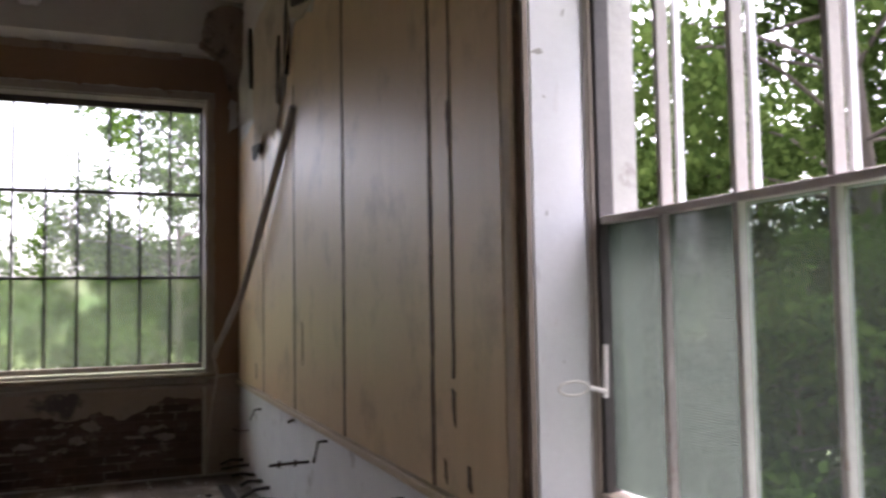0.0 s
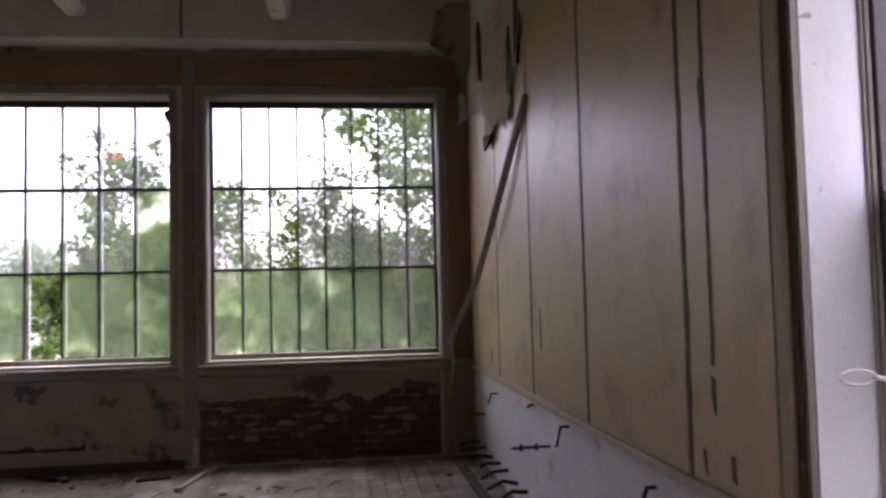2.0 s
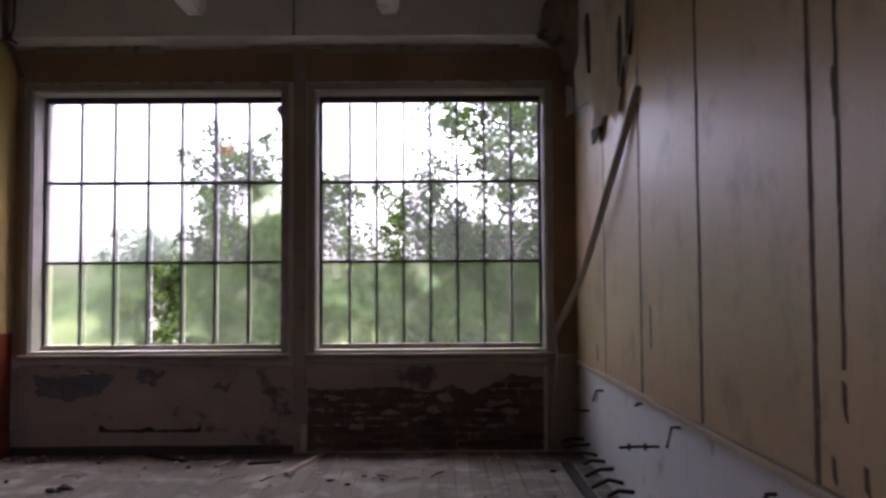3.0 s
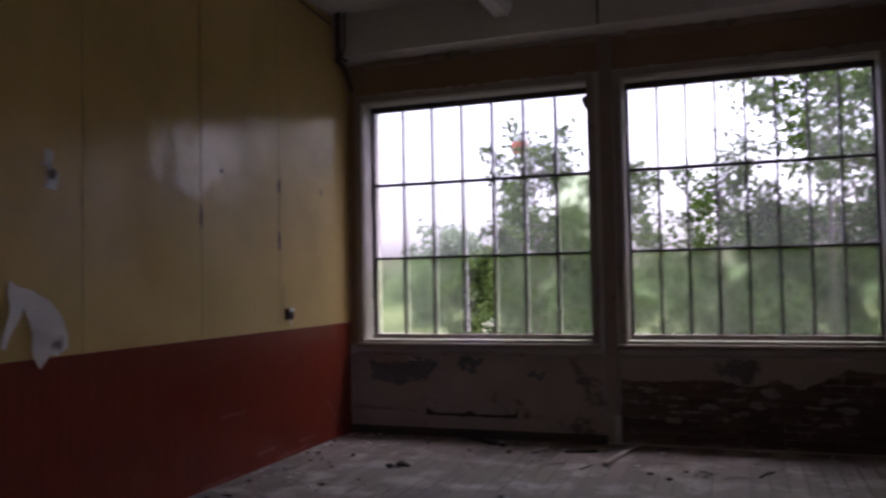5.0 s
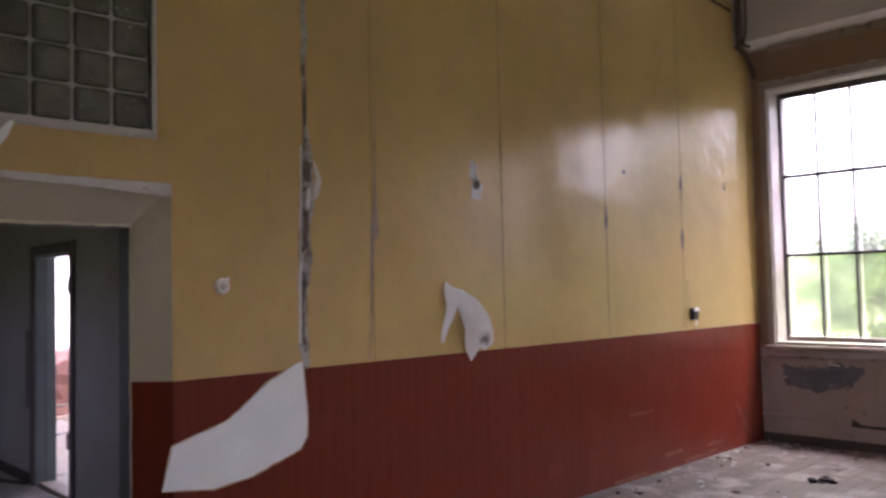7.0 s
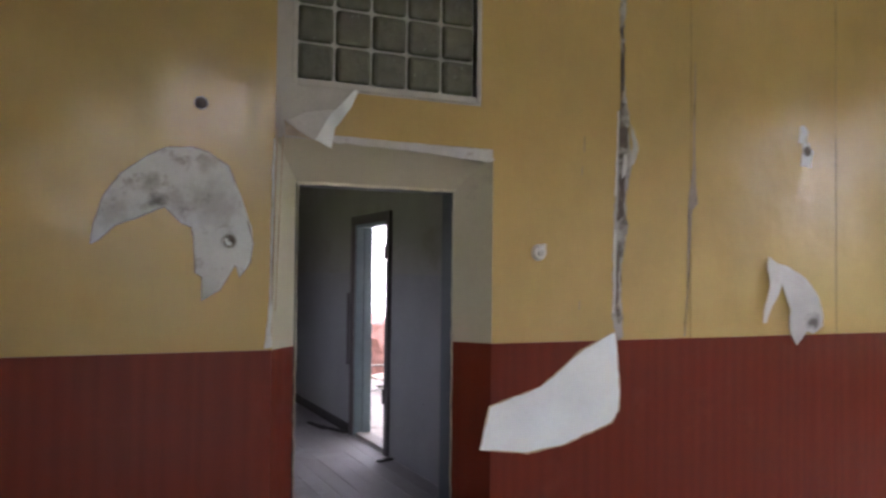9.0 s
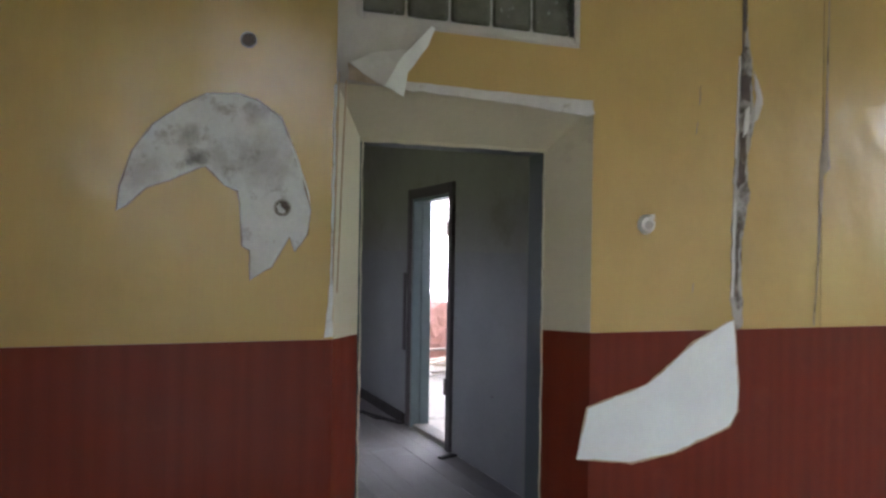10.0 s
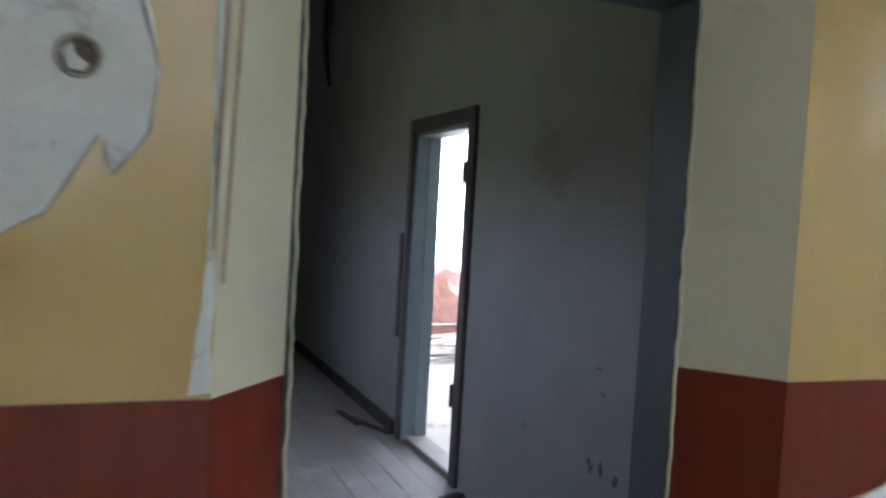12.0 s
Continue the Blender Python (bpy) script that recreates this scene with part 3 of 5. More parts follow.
M_SODDEN = mat("sodden_brown_paper", (0.40, 0.325, 0.25), (0.52, 0.43, 0.34), 0.85, 2.5, 45, 0.35, (0.20, 0.155, 0.115), 2.6, 0.55, sharp=0.2)
TORN_LABEL = "torn grey wallpaper hanging off the corner wall"
for k, (o, fn) in enumerate((
        ([(8.56, 4.20), (8.45, 3.60), (8.30, 3.30), (8.30, 3.00), (8.10, 3.06), (7.85, 3.14), (7.55, 3.12), (7.34, 2.98), (7.22, 3.20), (7.12, 3.45), (7.05, 3.70), (7.0, 4.05), (7.6, 4.3)], hang),
        ([(7.10, 3.42), (6.95, 3.44), (6.85, 3.60), (6.80, 3.85), (6.95, 4.05), (7.16, 3.90)], hang),
        ([(6.85, 3.80), (6.45, 3.68), (6.15, 3.68), (6.0, 3.80), (6.4, 3.95), (6.9, 4.05)], hang))):
    tagged(sheet(o, "x", XE - 0.02, fn, M_SODDEN, "loose_paper", TORN_LABEL, None, 0.05, 0.03, 40 + k), group="loose paper in the corner")
for k, o in enumerate(([(1.02, 4.22), (1.10, 4.60), (1.28, 4.70), (1.46, 4.66), (1.45, 4.10), (1.40, 3.92), (1.25, 4.06), (1.12, 4.16)], [(1.30, 4.20), (1.46, 4.20), (1.46, 3.75), (1.40, 3.52), (1.36, 3.60), (1.38, 3.85), (1.32, 4.0)], [(1.36, 3.80), (1.43, 3.78), (1.42, 3.50), (1.34, 3.46)])):
    tagged(sheet(o, "y", (9.19, 9.50, 9.44)[k], lambda p, q: -0.03 * math.sin(p * 11 + q * 5) - 0.03, (M_TORN, M_TORN, M_PAPERGREY)[k], "loose_paper", TORN_LABEL, None, 0.04, 0.03, 50 + k), group="loose paper in the corner")
for k, o in enumerate(([(7.32, 3.30), (7.24, 3.25), (7.16, 3.55), (7.22, 3.80), (7.30, 3.70)], [(7.02, 3.45), (6.94, 3.42), (6.86, 3.75), (6.92, 4.0), (7.0, 3.85)], [(6.75, 3.86), (6.2, 3.72), (6.05, 3.84), (6.3, 3.95), (6.8, 4.05)], [(8.62, 3.75), (8.55, 3.70), (8.52, 4.10), (8.62, 4.30), (8.72, 4.20)], [(8.33, 3.12), (8.30, 2.98), (8.02, 3.02), (7.95, 3.08)])):
    part("tear", prism(bmesh.new(), ragged(o, 0.04, 0.02, 60 + k), "x", XE - 0.07 if k == 4 else XE - 0.048, XE - 0.05 if k == 4 else XE - 0.022), M_DARKWOOD, wall_east, "dark torn gap in the plaster")

bm = bmesh.new()
tube(bm, spline([(XE - 0.03, 6.72, 3.12), (XE - 0.07, 7.5, 2.56), (1.36, 8.5, 1.88), (1.29, 9.15, 1.48), (1.20, 9.33, 1.22), (1.23, 9.40, 1.0), (1.17, 9.42, 0.6), (1.14, 9.44, 0.02)], 8), 0.030, 8, 0.4)
thing("hanging_strip", bm, M_GREYWOOD, "loose grey trim strip dangling from the panelled wall", "trim strip")


def bracket(bm, y, z, length, drop):
    tube(bm, [(XE + 0.01, y, z), (XE - length * 0.6, y, z), (XE - length, y - 0.02, z - drop)], 0.011, 6)
    return bm


for y, z, l, d in ((8.30, 0.78, 0.10, 0.09), (5.96, 0.85, 0.09, 0.12), (6.45, 0.64, 0.27, 0.0), (9.0, 0.50, 0.16, -0.03), (6.90, 0.86, 0.05, 0.01), (4.55, 0.80, 0.07, 0.05), (4.05, 0.86, 0.08, 0.05)):
    b = bracket(bmesh.new(), y, z, l, d)
    if l > 0.2:
        for k in (0.35, 0.75):
            box(b, XE - l * k - 0.008, XE - l * k + 0.008, y - 0.012, y + 0.012, z - 0.022, z + 0.022)
    thing("iron_bracket", b, M_RUST, "black bent iron bracket in the whitewashed wall", "bracket", "brackets of removed radiators")
for k in range(8):
    y = 9.35 - 0.36 * k
    b = bmesh.new()
    tube(b, [(XE + 0.01, y, 0.16 + 0.02 * math.sin(k * 2.1)), (XE - 0.12, y + 0.01, 0.17), (XE - 0.22 - 0.04 * math.sin(k * 1.7), y + 0.02, 0.13 + 0.03 * math.sin(k))], 0.022, 7, 0.8, 0.8)
    thing("wooden_peg", b, M_DARKWOOD, "charred wooden peg sticking out of the wall foot", "peg", "row of pegs along the wall foot")
bm = bmesh.new()
box(bm, 1.18, 1.27, 7.3, 8.9, 0.0, 0.035, 0.008)
thing("burnt_board", bm, M_DARKWOOD, "burnt dark board lying along the wall foot", "board")

# window catch: a wire loop on the east window
bm = bmesh.new()
loop = [(XE + 0.10 - 0.055 * math.cos(a), 3.19, 1.42 + 0.022 * math.sin(a)) for a in [k * math.pi / 8 for k in range(17)]]
tube(bm, loop, 0.005, 6)
tube(bm, [(XE + 0.155, 3.19, 1.42), (XE + 0.20, 3.20, 1.41), (XE + 0.235, 3.22, 1.40)], 0.008, 6)
tube(bm, [(XE + 0.235, 3.22, 1.38), (XE + 0.25, 3.235, 1.55)], 0.010, 6)
part("window_catch", bm, M_WIRE, win_e, "white wire loop catch").matrix_parent_inverse = Matrix.LocRotScale(win_e.location, win_e.rotation_euler, None).inverted()

# ---- west wall ----
dy0, dy1, dz = 1.62, 2.81, 2.29       # splayed opening at the wall face
iy0, iy1, iz = 1.780, 2.652, 2.085    # clear opening at the frame
XF, XB = XW - 0.185, XW - 0.305
ty0, ty1, tz0, tz1 = 1.725, 2.705, 2.59, 3.54   # transom of glass blocks
dado = 1.262
wall_west = structure("wall_west", boxes(
    (XF, XW, YS - 0.2, dy0, -0.3, ZC), (XF, XW, dy1, YOUT, -0.3, ZC), (XF, XW, dy0, dy1, dz, tz0), (XF, XW, dy0, dy1, tz1, ZC),
    (XF, XW, dy0, ty0, tz0, tz1), (XF, XW, ty1, dy1, tz0, tz1),
    (XB, XF, YS - 0.2, iy0 - 0.03, -0.3, ZC), (XB, XF, iy1 + 0.03, YOUT, -0.3, ZC), (XB, XF, iy0 - 0.03, iy1 + 0.03, iz + 0.03, tz0), (XB, XF, iy0 - 0.03, iy1 + 0.03, tz1, ZC),
    (XB, XF, iy0 - 0.03, ty0, tz0, tz1)), M_PLASTER, "plastered wall with ochre paper over a red dado", "wall")

for sgn, f, i in ((-1, dy0, iy0), (1, dy1, iy1)):
    bm = bmesh.new()
    part("reveal", prism(bm, [(XW + 0.004, f), (XF, i), (XF, f)], "z", dado, iz), M_REVEAL, wall_west, "cream painted splayed reveal")
    part("reveal_dado", prism(bmesh.new(), [(XW + 0.004, f), (XF, i), (XF, f)], "z", -0.02, dado), M_RED, wall_west, "red dado on the splayed reveal")
bm = bmesh.new()
vs = [bm.verts.new(p) for p in ((XW + 0.004, dy0, dz), (XW + 0.004, dy1, dz), (XF, iy1, iz), (XF, iy0, iz), (XF, dy0, dz), (XF, dy1, dz), (XW + 0.004, dy0, iz), (XW + 0.004, dy1, iz))]
bm.faces.new((vs[0], vs[1], vs[2], vs[3])), bm.faces.new((vs[0], vs[3], vs[6])), bm.faces.new((vs[1], vs[7], vs[2]))
part("reveal_top", bm, M_REVEAL, wall_west, "cream painted splayed lintel")
part("door_frame", boxes((XB - 0.01, XF + 0.012, iy0 - 0.03, iy0, 0, iz), (XB - 0.01, XF + 0.012, iy1, iy1 + 0.03, 0, iz), (XB - 0.01, XF + 0.012, iy0 - 0.03, iy1 + 0.03, iz, iz + 0.03), bevel=0.003), M_DOORBLUE, wall_west, "dark blue painted door frame")
bm = bmesh.new()
for f in (iy0 - 0.003, iy1):
    prism(bm, ragged([(f, 0.0), (f + 0.004, 0.0), (f + 0.006, iz), (f, iz)], 0.03, 0.006, f), "x", XF + 0.012, XF + 0.020)
prism(bm, ragged([(iy0 - 0.01, iz), (iy1 + 0.01, iz), (iy1 + 0.01, iz + 0.016), (iy0 - 0.01, iz + 0.016)], 0.05, 0.006, 3), "x", XF + 0.012, XF + 0.020)
part("chipped_edge", bm, M_REVEAL, wall_west, "chipped pale plaster edge")

# wallpaper lengths and dado lengths, their joints open as narrow tears
cuts = [YS, -1.4, -0.2, 0.55, dy0]
cuts2 = [dy1, 3.655, 4.175, 5.42, 6.75, 8.0, 9.42, YN - 0.004]
joint = {3.655: 0.008, 4.175: 0.003, 5.42: 0.004, 6.75: 0.005, 8.0: 0.005, 9.42: 0.004}
for row in (cuts, cuts2):
    for a, b in zip(row, row[1:]):
        ga, gb = joint.get(a, 0.0), joint.get(b, 0.0)
        part("wallpaper_length", prism(bmesh.new(), ragged([(a + ga, dado), (b - gb, dado), (b - gb, ZC - 0.01), (a + ga, ZC - 0.01)], 0.09, 0.003 if ga + gb else 0.0, a), "x", XW - 0.001, XW + 0.004), M_YELLOW, wall_west, "ochre vinyl wallpaper")
        part("dado_length", prism(bmesh.new(), [(a, 0.0), (b, 0.0), (b, dado - 0.001), (a, dado - 0.001)], "x", XW - 0.001, XW + 0.005), M_RED, wall_west, "red wood-grained vinyl dado")
part("wallpaper_length", prism(bmesh.new(), ragged([(1.87, 2.315), (dy1, 2.315), (dy1, tz0 - 0.05), (2.03, tz0 - 0.05), (1.88, 2.38)], 0.09, 0.004, 1), "x", XW - 0.001, XW + 0.004), M_YELLOW, wall_west)
part("wallpaper_length", prism(bmesh.new(), [(dy0, tz1), (dy1, tz1), (dy1, ZC - 0.01), (dy0, ZC - 0.01)], "x", XW - 0.001, XW + 0.004), M_YELLOW, wall_west)
part("wallpaper_length", prism(bmesh.new(), [(ty1 + 0.03, tz0 - 0.05), (dy1, tz0 - 0.05), (dy1, tz1), (ty1 + 0.03, tz1)], "x", XW - 0.001, XW + 0.004), M_YELLOW, wall_west)
for y in (3.655, 5.42, 6.75, 8.0, 9.42, 4.175):
    part("open_joint", prism(bmesh.new(), ragged([(y - 0.012, dado), (y + 0.012, dado), (y + 0.012, ZC - 0.02), (y - 0.012, ZC - 0.02)], 0.06, 0.006, y), "x", XW - 0.002, XW + 0.0015), M_CRACK if y != 4.175 else M_SEAM, wall_west, "dark open joint of the wallpaper")
CRACK = [(3.625, 1.26), (3.672, 1.27), (3.673, 1.33), (3.655, 1.65), (3.687, 1.84), (3.705, 1.94), (3.690, 2.00), (3.694, 2.126), (3.727, 2.28), (3.715, 2.40), (3.705, 2.62), (3.685, 2.70), (3.670, 2.86),
         (3.672, 3.10), (3.690, 3.30), (3.672, 3.50), (3.660, 4.60), (3.648, 4.60), (3.650, 3.40), (3.638, 3.20), (3.655, 2.90), (3.665, 2.70), (3.638, 2.61), (3.620, 2.31), (3.611, 2.12), (3.599, 1.78), (3.601, 1.41)]
part("plaster_crack", prism(bmesh.new(), ragged(CRACK, 0.025, 0.012, 5), "x", XW + 0.0035, XW + 0.007), M_CRACKFILL, wall_west, "long crumbling crack down to the dado")
for k, o in enumerate(([(3.630, 2.40), (3.700, 2.38), (3.705, 2.50), (3.650, 2.53)], [(3.628, 1.95), (3.672, 1.98), (3.680, 2.24), (3.640, 2.22)], [(3.615, 1.42), (3.640, 1.42), (3.645, 1.78), (3.622, 1.78)], [(3.652, 2.72), (3.672, 2.72), (3.676, 3.0), (3.655, 3.0)])):
    part("crack_core", prism(bmesh.new(), ragged(o, 0.02, 0.014, 70 + k), "x", XW + 0.006, XW + 0.0085), M_CRACK, wall_west, "dark core of the crack")
for k, (o, bend) in enumerate((([(3.712, 2.28), (3.735, 2.29), (3.765, 2.37), (3.752, 2.44), (3.716, 2.53), (3.728, 2.40)], 0.25), ([(3.598, 1.42), (3.614, 1.42), (3.622, 1.90), (3.606, 1.90)], 0.0), ([(3.610, 2.10), (3.622, 2.10), (3.640, 2.60), (3.630, 2.60)], 0.0), ([(3.655, 2.20), (3.690, 2.24), (3.695, 2.36), (3.670, 2.34)], 0.0))):
    sheet(o, "x", XW + 0.0075, lambda p, q: bend * max(0.0, p - 3.70) + 0.002, M_PAPERGREY, "crack_flake", "pale flake of paper along the crack", wall_west, 0.02, 0.006, 80 + k)
part("joint_wedge", prism(bmesh.new(), ragged([(4.126, 1.27), (4.134, 1.27), (4.158, 1.56), (4.185, 2.04), (4.228, 2.08), (4.216, 2.20), (4.206, 2.45), (4.210, 2.95), (4.203, 2.95), (4.190, 2.30), (4.156, 2.11), (4.149, 1.56)], 0.04, 0.004, 6), "x", XW + 0.0035, XW + 0.0052), M_TORN, wall_west, "brown widened joint of the wallpaper")
for k, (y, z, h) in enumerate(((3.399, 2.34, 0.10), (3.384, 2.20, 0.06), (3.371, 1.44, 0.05), (8.06, 1.45, 0.30), (7.95, 1.30, 0.12), (8.02, 2.55, 0.25))):
    part("tear", prism(bmesh.new(), ragged([(y - 0.006, z), (y + 0.002, z + 0.01), (y + 0.004, z + h), (y, z + h * 0.9)], 0.015, 0.005, 90 + k), "x", XW + 0.0035, XW + 0.0055), M_CRACK if k > 2 else M_TORN, wall_west, "small tear in the wallpaper")
for y, z, w, h in ( (6.75, 2.2, 0.05, 0.22), (8.0, 2.05, 0.06, 0.22), (8.0, 2.62, 0.05, 0.14), (5.15, 2.36, 0.11, 0.18), (5.12, 2.51, 0.085, 0.14), (7.04, 2.70, 0.04, 0.04), (8.87, 2.67, 0.03, 0.09)):
    part("tear", prism(bmesh.new(), ragged([(y - w / 2, z + h * 0.1), (y + w * 0.3, z), (y + w / 2, z + h * 0.6), (y, z + h), (y - w * 0.35, z + h * 0.8)], 0.03, 0.012, y + z), "x", XW + 0.003, XW + 0.0055), M_BAREPATCH if w > 0.06 else M_CRACK, wall_west, "tear in the wallpaper")

def grown(pts, d):
    """The outline pushed outwards by d, for the shadow line and torn edge round the patches."""
    out, n = [], len(pts)
    for i, (y, z) in enumerate(pts):
        ty, tz = pts[(i + 1) % n][0] - pts[i - 1][0], pts[(i + 1) % n][1] - pts[i - 1][1]
        r = math.hypot(ty, tz) or 1.0
        out.append((y - tz / r * d, z + ty / r * d))
    return out


LEFT_PATCH = [(0.81, 1.75), (0.82, 1.84), (0.86, 1.97), (0.93, 2.07), (1.03, 2.15), (1.12, 2.2), (1.23, 2.21), (1.31, 2.19), (1.4, 2.13), (1.44, 2.03), (1.48, 1.92), (1.52, 1.77), (1.51, 1.68), (1.46, 1.61), (1.44, 1.67), (1.4, 1.6), (1.37, 1.55), (1.29, 1.5), (1.29, 1.61), (1.26, 1.63), (1.25, 1.79), (1.24, 1.84), (1.19, 1.86), (1.12, 1.93), (1.09, 1.92), (0.99, 1.87), (0.91, 1.84), (0.84, 1.77)]
LOW_PATCH = [(2.75, 0.70), (2.80, 0.92), (3.12, 1.01), (3.25, 1.10), (3.38, 1.20), (3.62, 1.31), (3.65, 0.98), (3.645, 0.86), (3.60, 0.79), (3.45, 0.745), (3.28, 0.69), (3.04, 0.66)]
part("torn_patch", prism(bmesh.new(), ragged(step=0.03, jag=0.004, seed=4, ctrl=LEFT_PATCH), "x", XW + 0.003, XW + 0.0065), M_BAREPATCH, wall_west, "torn patch of bare stained plaster")
part("torn_patch", prism(bmesh.new(), ragged(step=0.04, jag=0.009, seed=8, ctrl=LOW_PATCH), "x", XW + 0.004, XW + 0.0075), M_PAPERBACK, wall_west, "torn white patch in the red dado")
# Dark rim paints the shadow line of the paper edge round the patch.
part("torn_rim", prism(bmesh.new(), ragged(step=0.025, jag=0.003, seed=14, ctrl=grown(LEFT_PATCH, 0.006)), "x", XW + 0.003, XW + 0.0058), M_TORN, wall_west, "dark brown rim drawn as the shadow line of the torn paper")
part("torn_rim", prism(bmesh.new(), ragged(step=0.03, jag=0.005, seed=18, ctrl=grown(LOW_PATCH, 0.009)), "x", XW + 0.004, XW + 0.0068), M_TRIM, wall_west, "torn ochre paper edge")
sheet([(1.425, 2.06), (1.455, 2.0), (1.508, 1.85), (1.517, 1.80), (1.50, 1.86), (1.445, 2.0)], "x", XW + 0.006, lambda p, q: 0.014, M_PAPERBACK, "paper_curl", "white edge of torn paper curling off", wall_west, 0.03, 0.002, 5)
for k, (y, z, r) in enumerate(((1.41, 1.78, 0.026), (1.27, 2.42, 0.024), (5.15, 2.47, 0.028))):
    bm = bmesh.new()
    pts = [(y + r * math.cos(a), z + r * math.sin(a)) for a in [i * math.pi / 8 for i in range(16)]]
    prism(bm, pts, "x", XW + 0.004, XW + 0.0085)
    hole = part("cable_hole", bm, M_CRACK, wall_west, "round dark cable hole")
    bm = bmesh.new()
    tube(bm, [(XW + 0.008, y + (r + 0.004) * math.cos(a), z + (r + 0.004) * math.sin(a)) for a in [i * math.pi / 8 for i in range(17)]], 0.004, 6)
    part("hole_rim", bm, M_CRACKFILL, hole)
    if k == 0:
        part("plaster_plug", prism(bmesh.new(), ragged([(y - 0.024, z + 0.006), (y - 0.014, z - 0.020), (y + 0.006, z - 0.024), (y + 0.012, z - 0.012), (y - 0.004, z + 0.002), (y - 0.010, z + 0.020)], 0.008, 0.003, 3), "x", XW + 0.0085, XW + 0.0105), M_BAREPATCH, hole, "pale rest of plaster in the hole")

# peeled paper over the door, torn strip on the lintel edge, loose trim on the jamb
part("bare_lintel", prism(bmesh.new(), ragged([(1.645, 2.37), (1.86, 2.36), (2.05, 2.58), (1.645, 2.585)], 0.05, 0.008, 5), "x", XW + 0.001, XW + 0.003), M_MORTAR, wall_west, "bare pale plaster where paper is peeled")
sheet([(2.055, 2.595), (1.99, 2.46), (1.91, 2.35), (1.888, 2.245), (1.80, 2.285), (1.86, 2.385), (1.95, 2.49)], "x", XW + 0.008, lambda p, q: 0.22 * max(0.0, 2.58 - q) * (0.4 + 2.0 * max(0.0, p - 1.78)) + 0.012 * math.sin(p * 31 + q * 9), M_PAPERBACK, "peeled_paper", "white-backed wallpaper peeled down above the doorway", None, 0.03, 0.006, 3)
# Shade of the crease is put into this sheet's greyer colour.
sheet([(1.90, 2.44), (1.86, 2.38), (1.80, 2.28), (1.72, 2.325), (1.668, 2.37), (1.77, 2.42)], "x", XW + 0.008, lambda p, q: 0.02 + 0.30 * max(0.0, p - 1.68) * max(0.0, 2.5 - q) * 4, M_PAPERGREY, "peeled_paper", "shaded crease of wallpaper peeled down above the doorway, toned grey", None, 0.03, 0.004, 6)
sheet([(1.660, 2.372), (1.72, 2.335), (1.79, 2.285), (1.70, 2.298), (1.664, 2.300)], "x", XW + 0.008, lambda p, q: 0.01 + 0.2 * max(0.0, p - 1.68), M_SODDEN, "peeled_paper", "brown underside of wallpaper peeled down above the doorway", None, 0.03, 0.004, 4)
bm = bmesh.new()
prism(bm, ragged([(1.86, 2.285), (2.30, 2.270), (2.78, 2.238), (2.81, 2.255), (2.79, 2.305), (2.3, 2.312), (1.84, 2.318)], 0.04, 0.008, 2), "x", XW + 0.005, XW + 0.014)
thing("torn_strip", bm, M_PAPERGREY, "torn white paper strip along the lintel edge", "wallpaper")
bm = bmesh.new()
tube(bm, [(XW + 0.02, 1.655, 2.30), (XW + 0.03, 1.640, 1.9), (XW + 0.03, 1.628, 1.45)], 0.004, 6, 0.5)
tube(bm, [(XW + 0.02, 1.625, 2.33), (XW + 0.02, 1.620, 1.9), (XW + 0.02, 1.612, 1.50)], 0.004, 6, 0.5)
thing("loose_trim", bm, M_TRIM, "thin loose corner trim hanging along the door jamb", "trim")
part("bare_corner", prism(bmesh.new(), ragged([(1.585, 1.27), (1.619, 1.27), (1.619, 2.28), (1.611, 2.28), (1.606, 1.50)], 0.04, 0.005, 9), "x", XW + 0.003, XW + 0.007), M_BAREPATCH, wall_west)

# hanging flap of paper, socket, switch
sheet([(4.85, 1.735), (4.97, 1.705), (5.10, 1.63), (5.18, 1.50), (5.20, 1.40), (5.19, 1.322), (5.12, 1.275), (5.07, 1.29), (5.005, 1.20), (4.96, 1.28), (4.945, 1.36), (4.955, 1.43), (4.925, 1.52), (4.90, 1.60), (4.87, 1.65)], "x", XW + 0.008, lambda p, q: 0.075 * math.sin(min(1.0, max(0.0, (1.74 - q) / 0.5)) * 2.0) * (0.5 + 1.6 * (p - 4.86)) + 0.02 * math.sin(p * 15) * (1.74 - q), M_FLAP, "paper_flap", "white-backed wallpaper flap curling off the wall", None, 0.04, 0.008, 12)
sheet([(4.806, 1.765), (4.83, 1.755), (4.89, 1.705), (4.885, 1.61), (4.845, 1.52), (4.745, 1.345), (4.72, 1.345), (4.76, 1.52), (4.775, 1.60), (4.77, 1.68)], "x", XW + 0.008, lambda p, q: 0.09 * max(0.0, 1.76 - q) + 0.03 * math.sin((q - 1.4) * 8) ** 2, M_FLAP, "paper_flap", "narrow white-backed wallpaper strand curling off the wall", None, 0.04, 0.006, 15)
sock = thing("socket_box", boxes((XW, XW + 0.045, 8.09, 8.19, 1.36, 1.47), bevel=0.008), M_DARKWOOD, "dark broken wall socket above the dado", "socket")
part("cover_rest", boxes((XW + 0.044, XW + 0.052, 8.10, 8.18, 1.44, 1.475), bevel=0.002), M_BAKELITE, sock, "broken white cover")
part("wire_end", tube(bmesh.new(), [(XW + 0.03, 8.14, 1.36), (XW + 0.05, 8.13, 1.33), (XW + 0.045, 8.12, 1.30)], 0.006, 6), M_WIRE, sock)
bm = bmesh.new()
bmesh.ops.create_cone(bm, cap_ends=True, segments=28, radius1=0.046, radius2=0.036, depth=0.022, matrix=pose(XW + 0.016, 3.10, 1.76, 0, 90, 0))
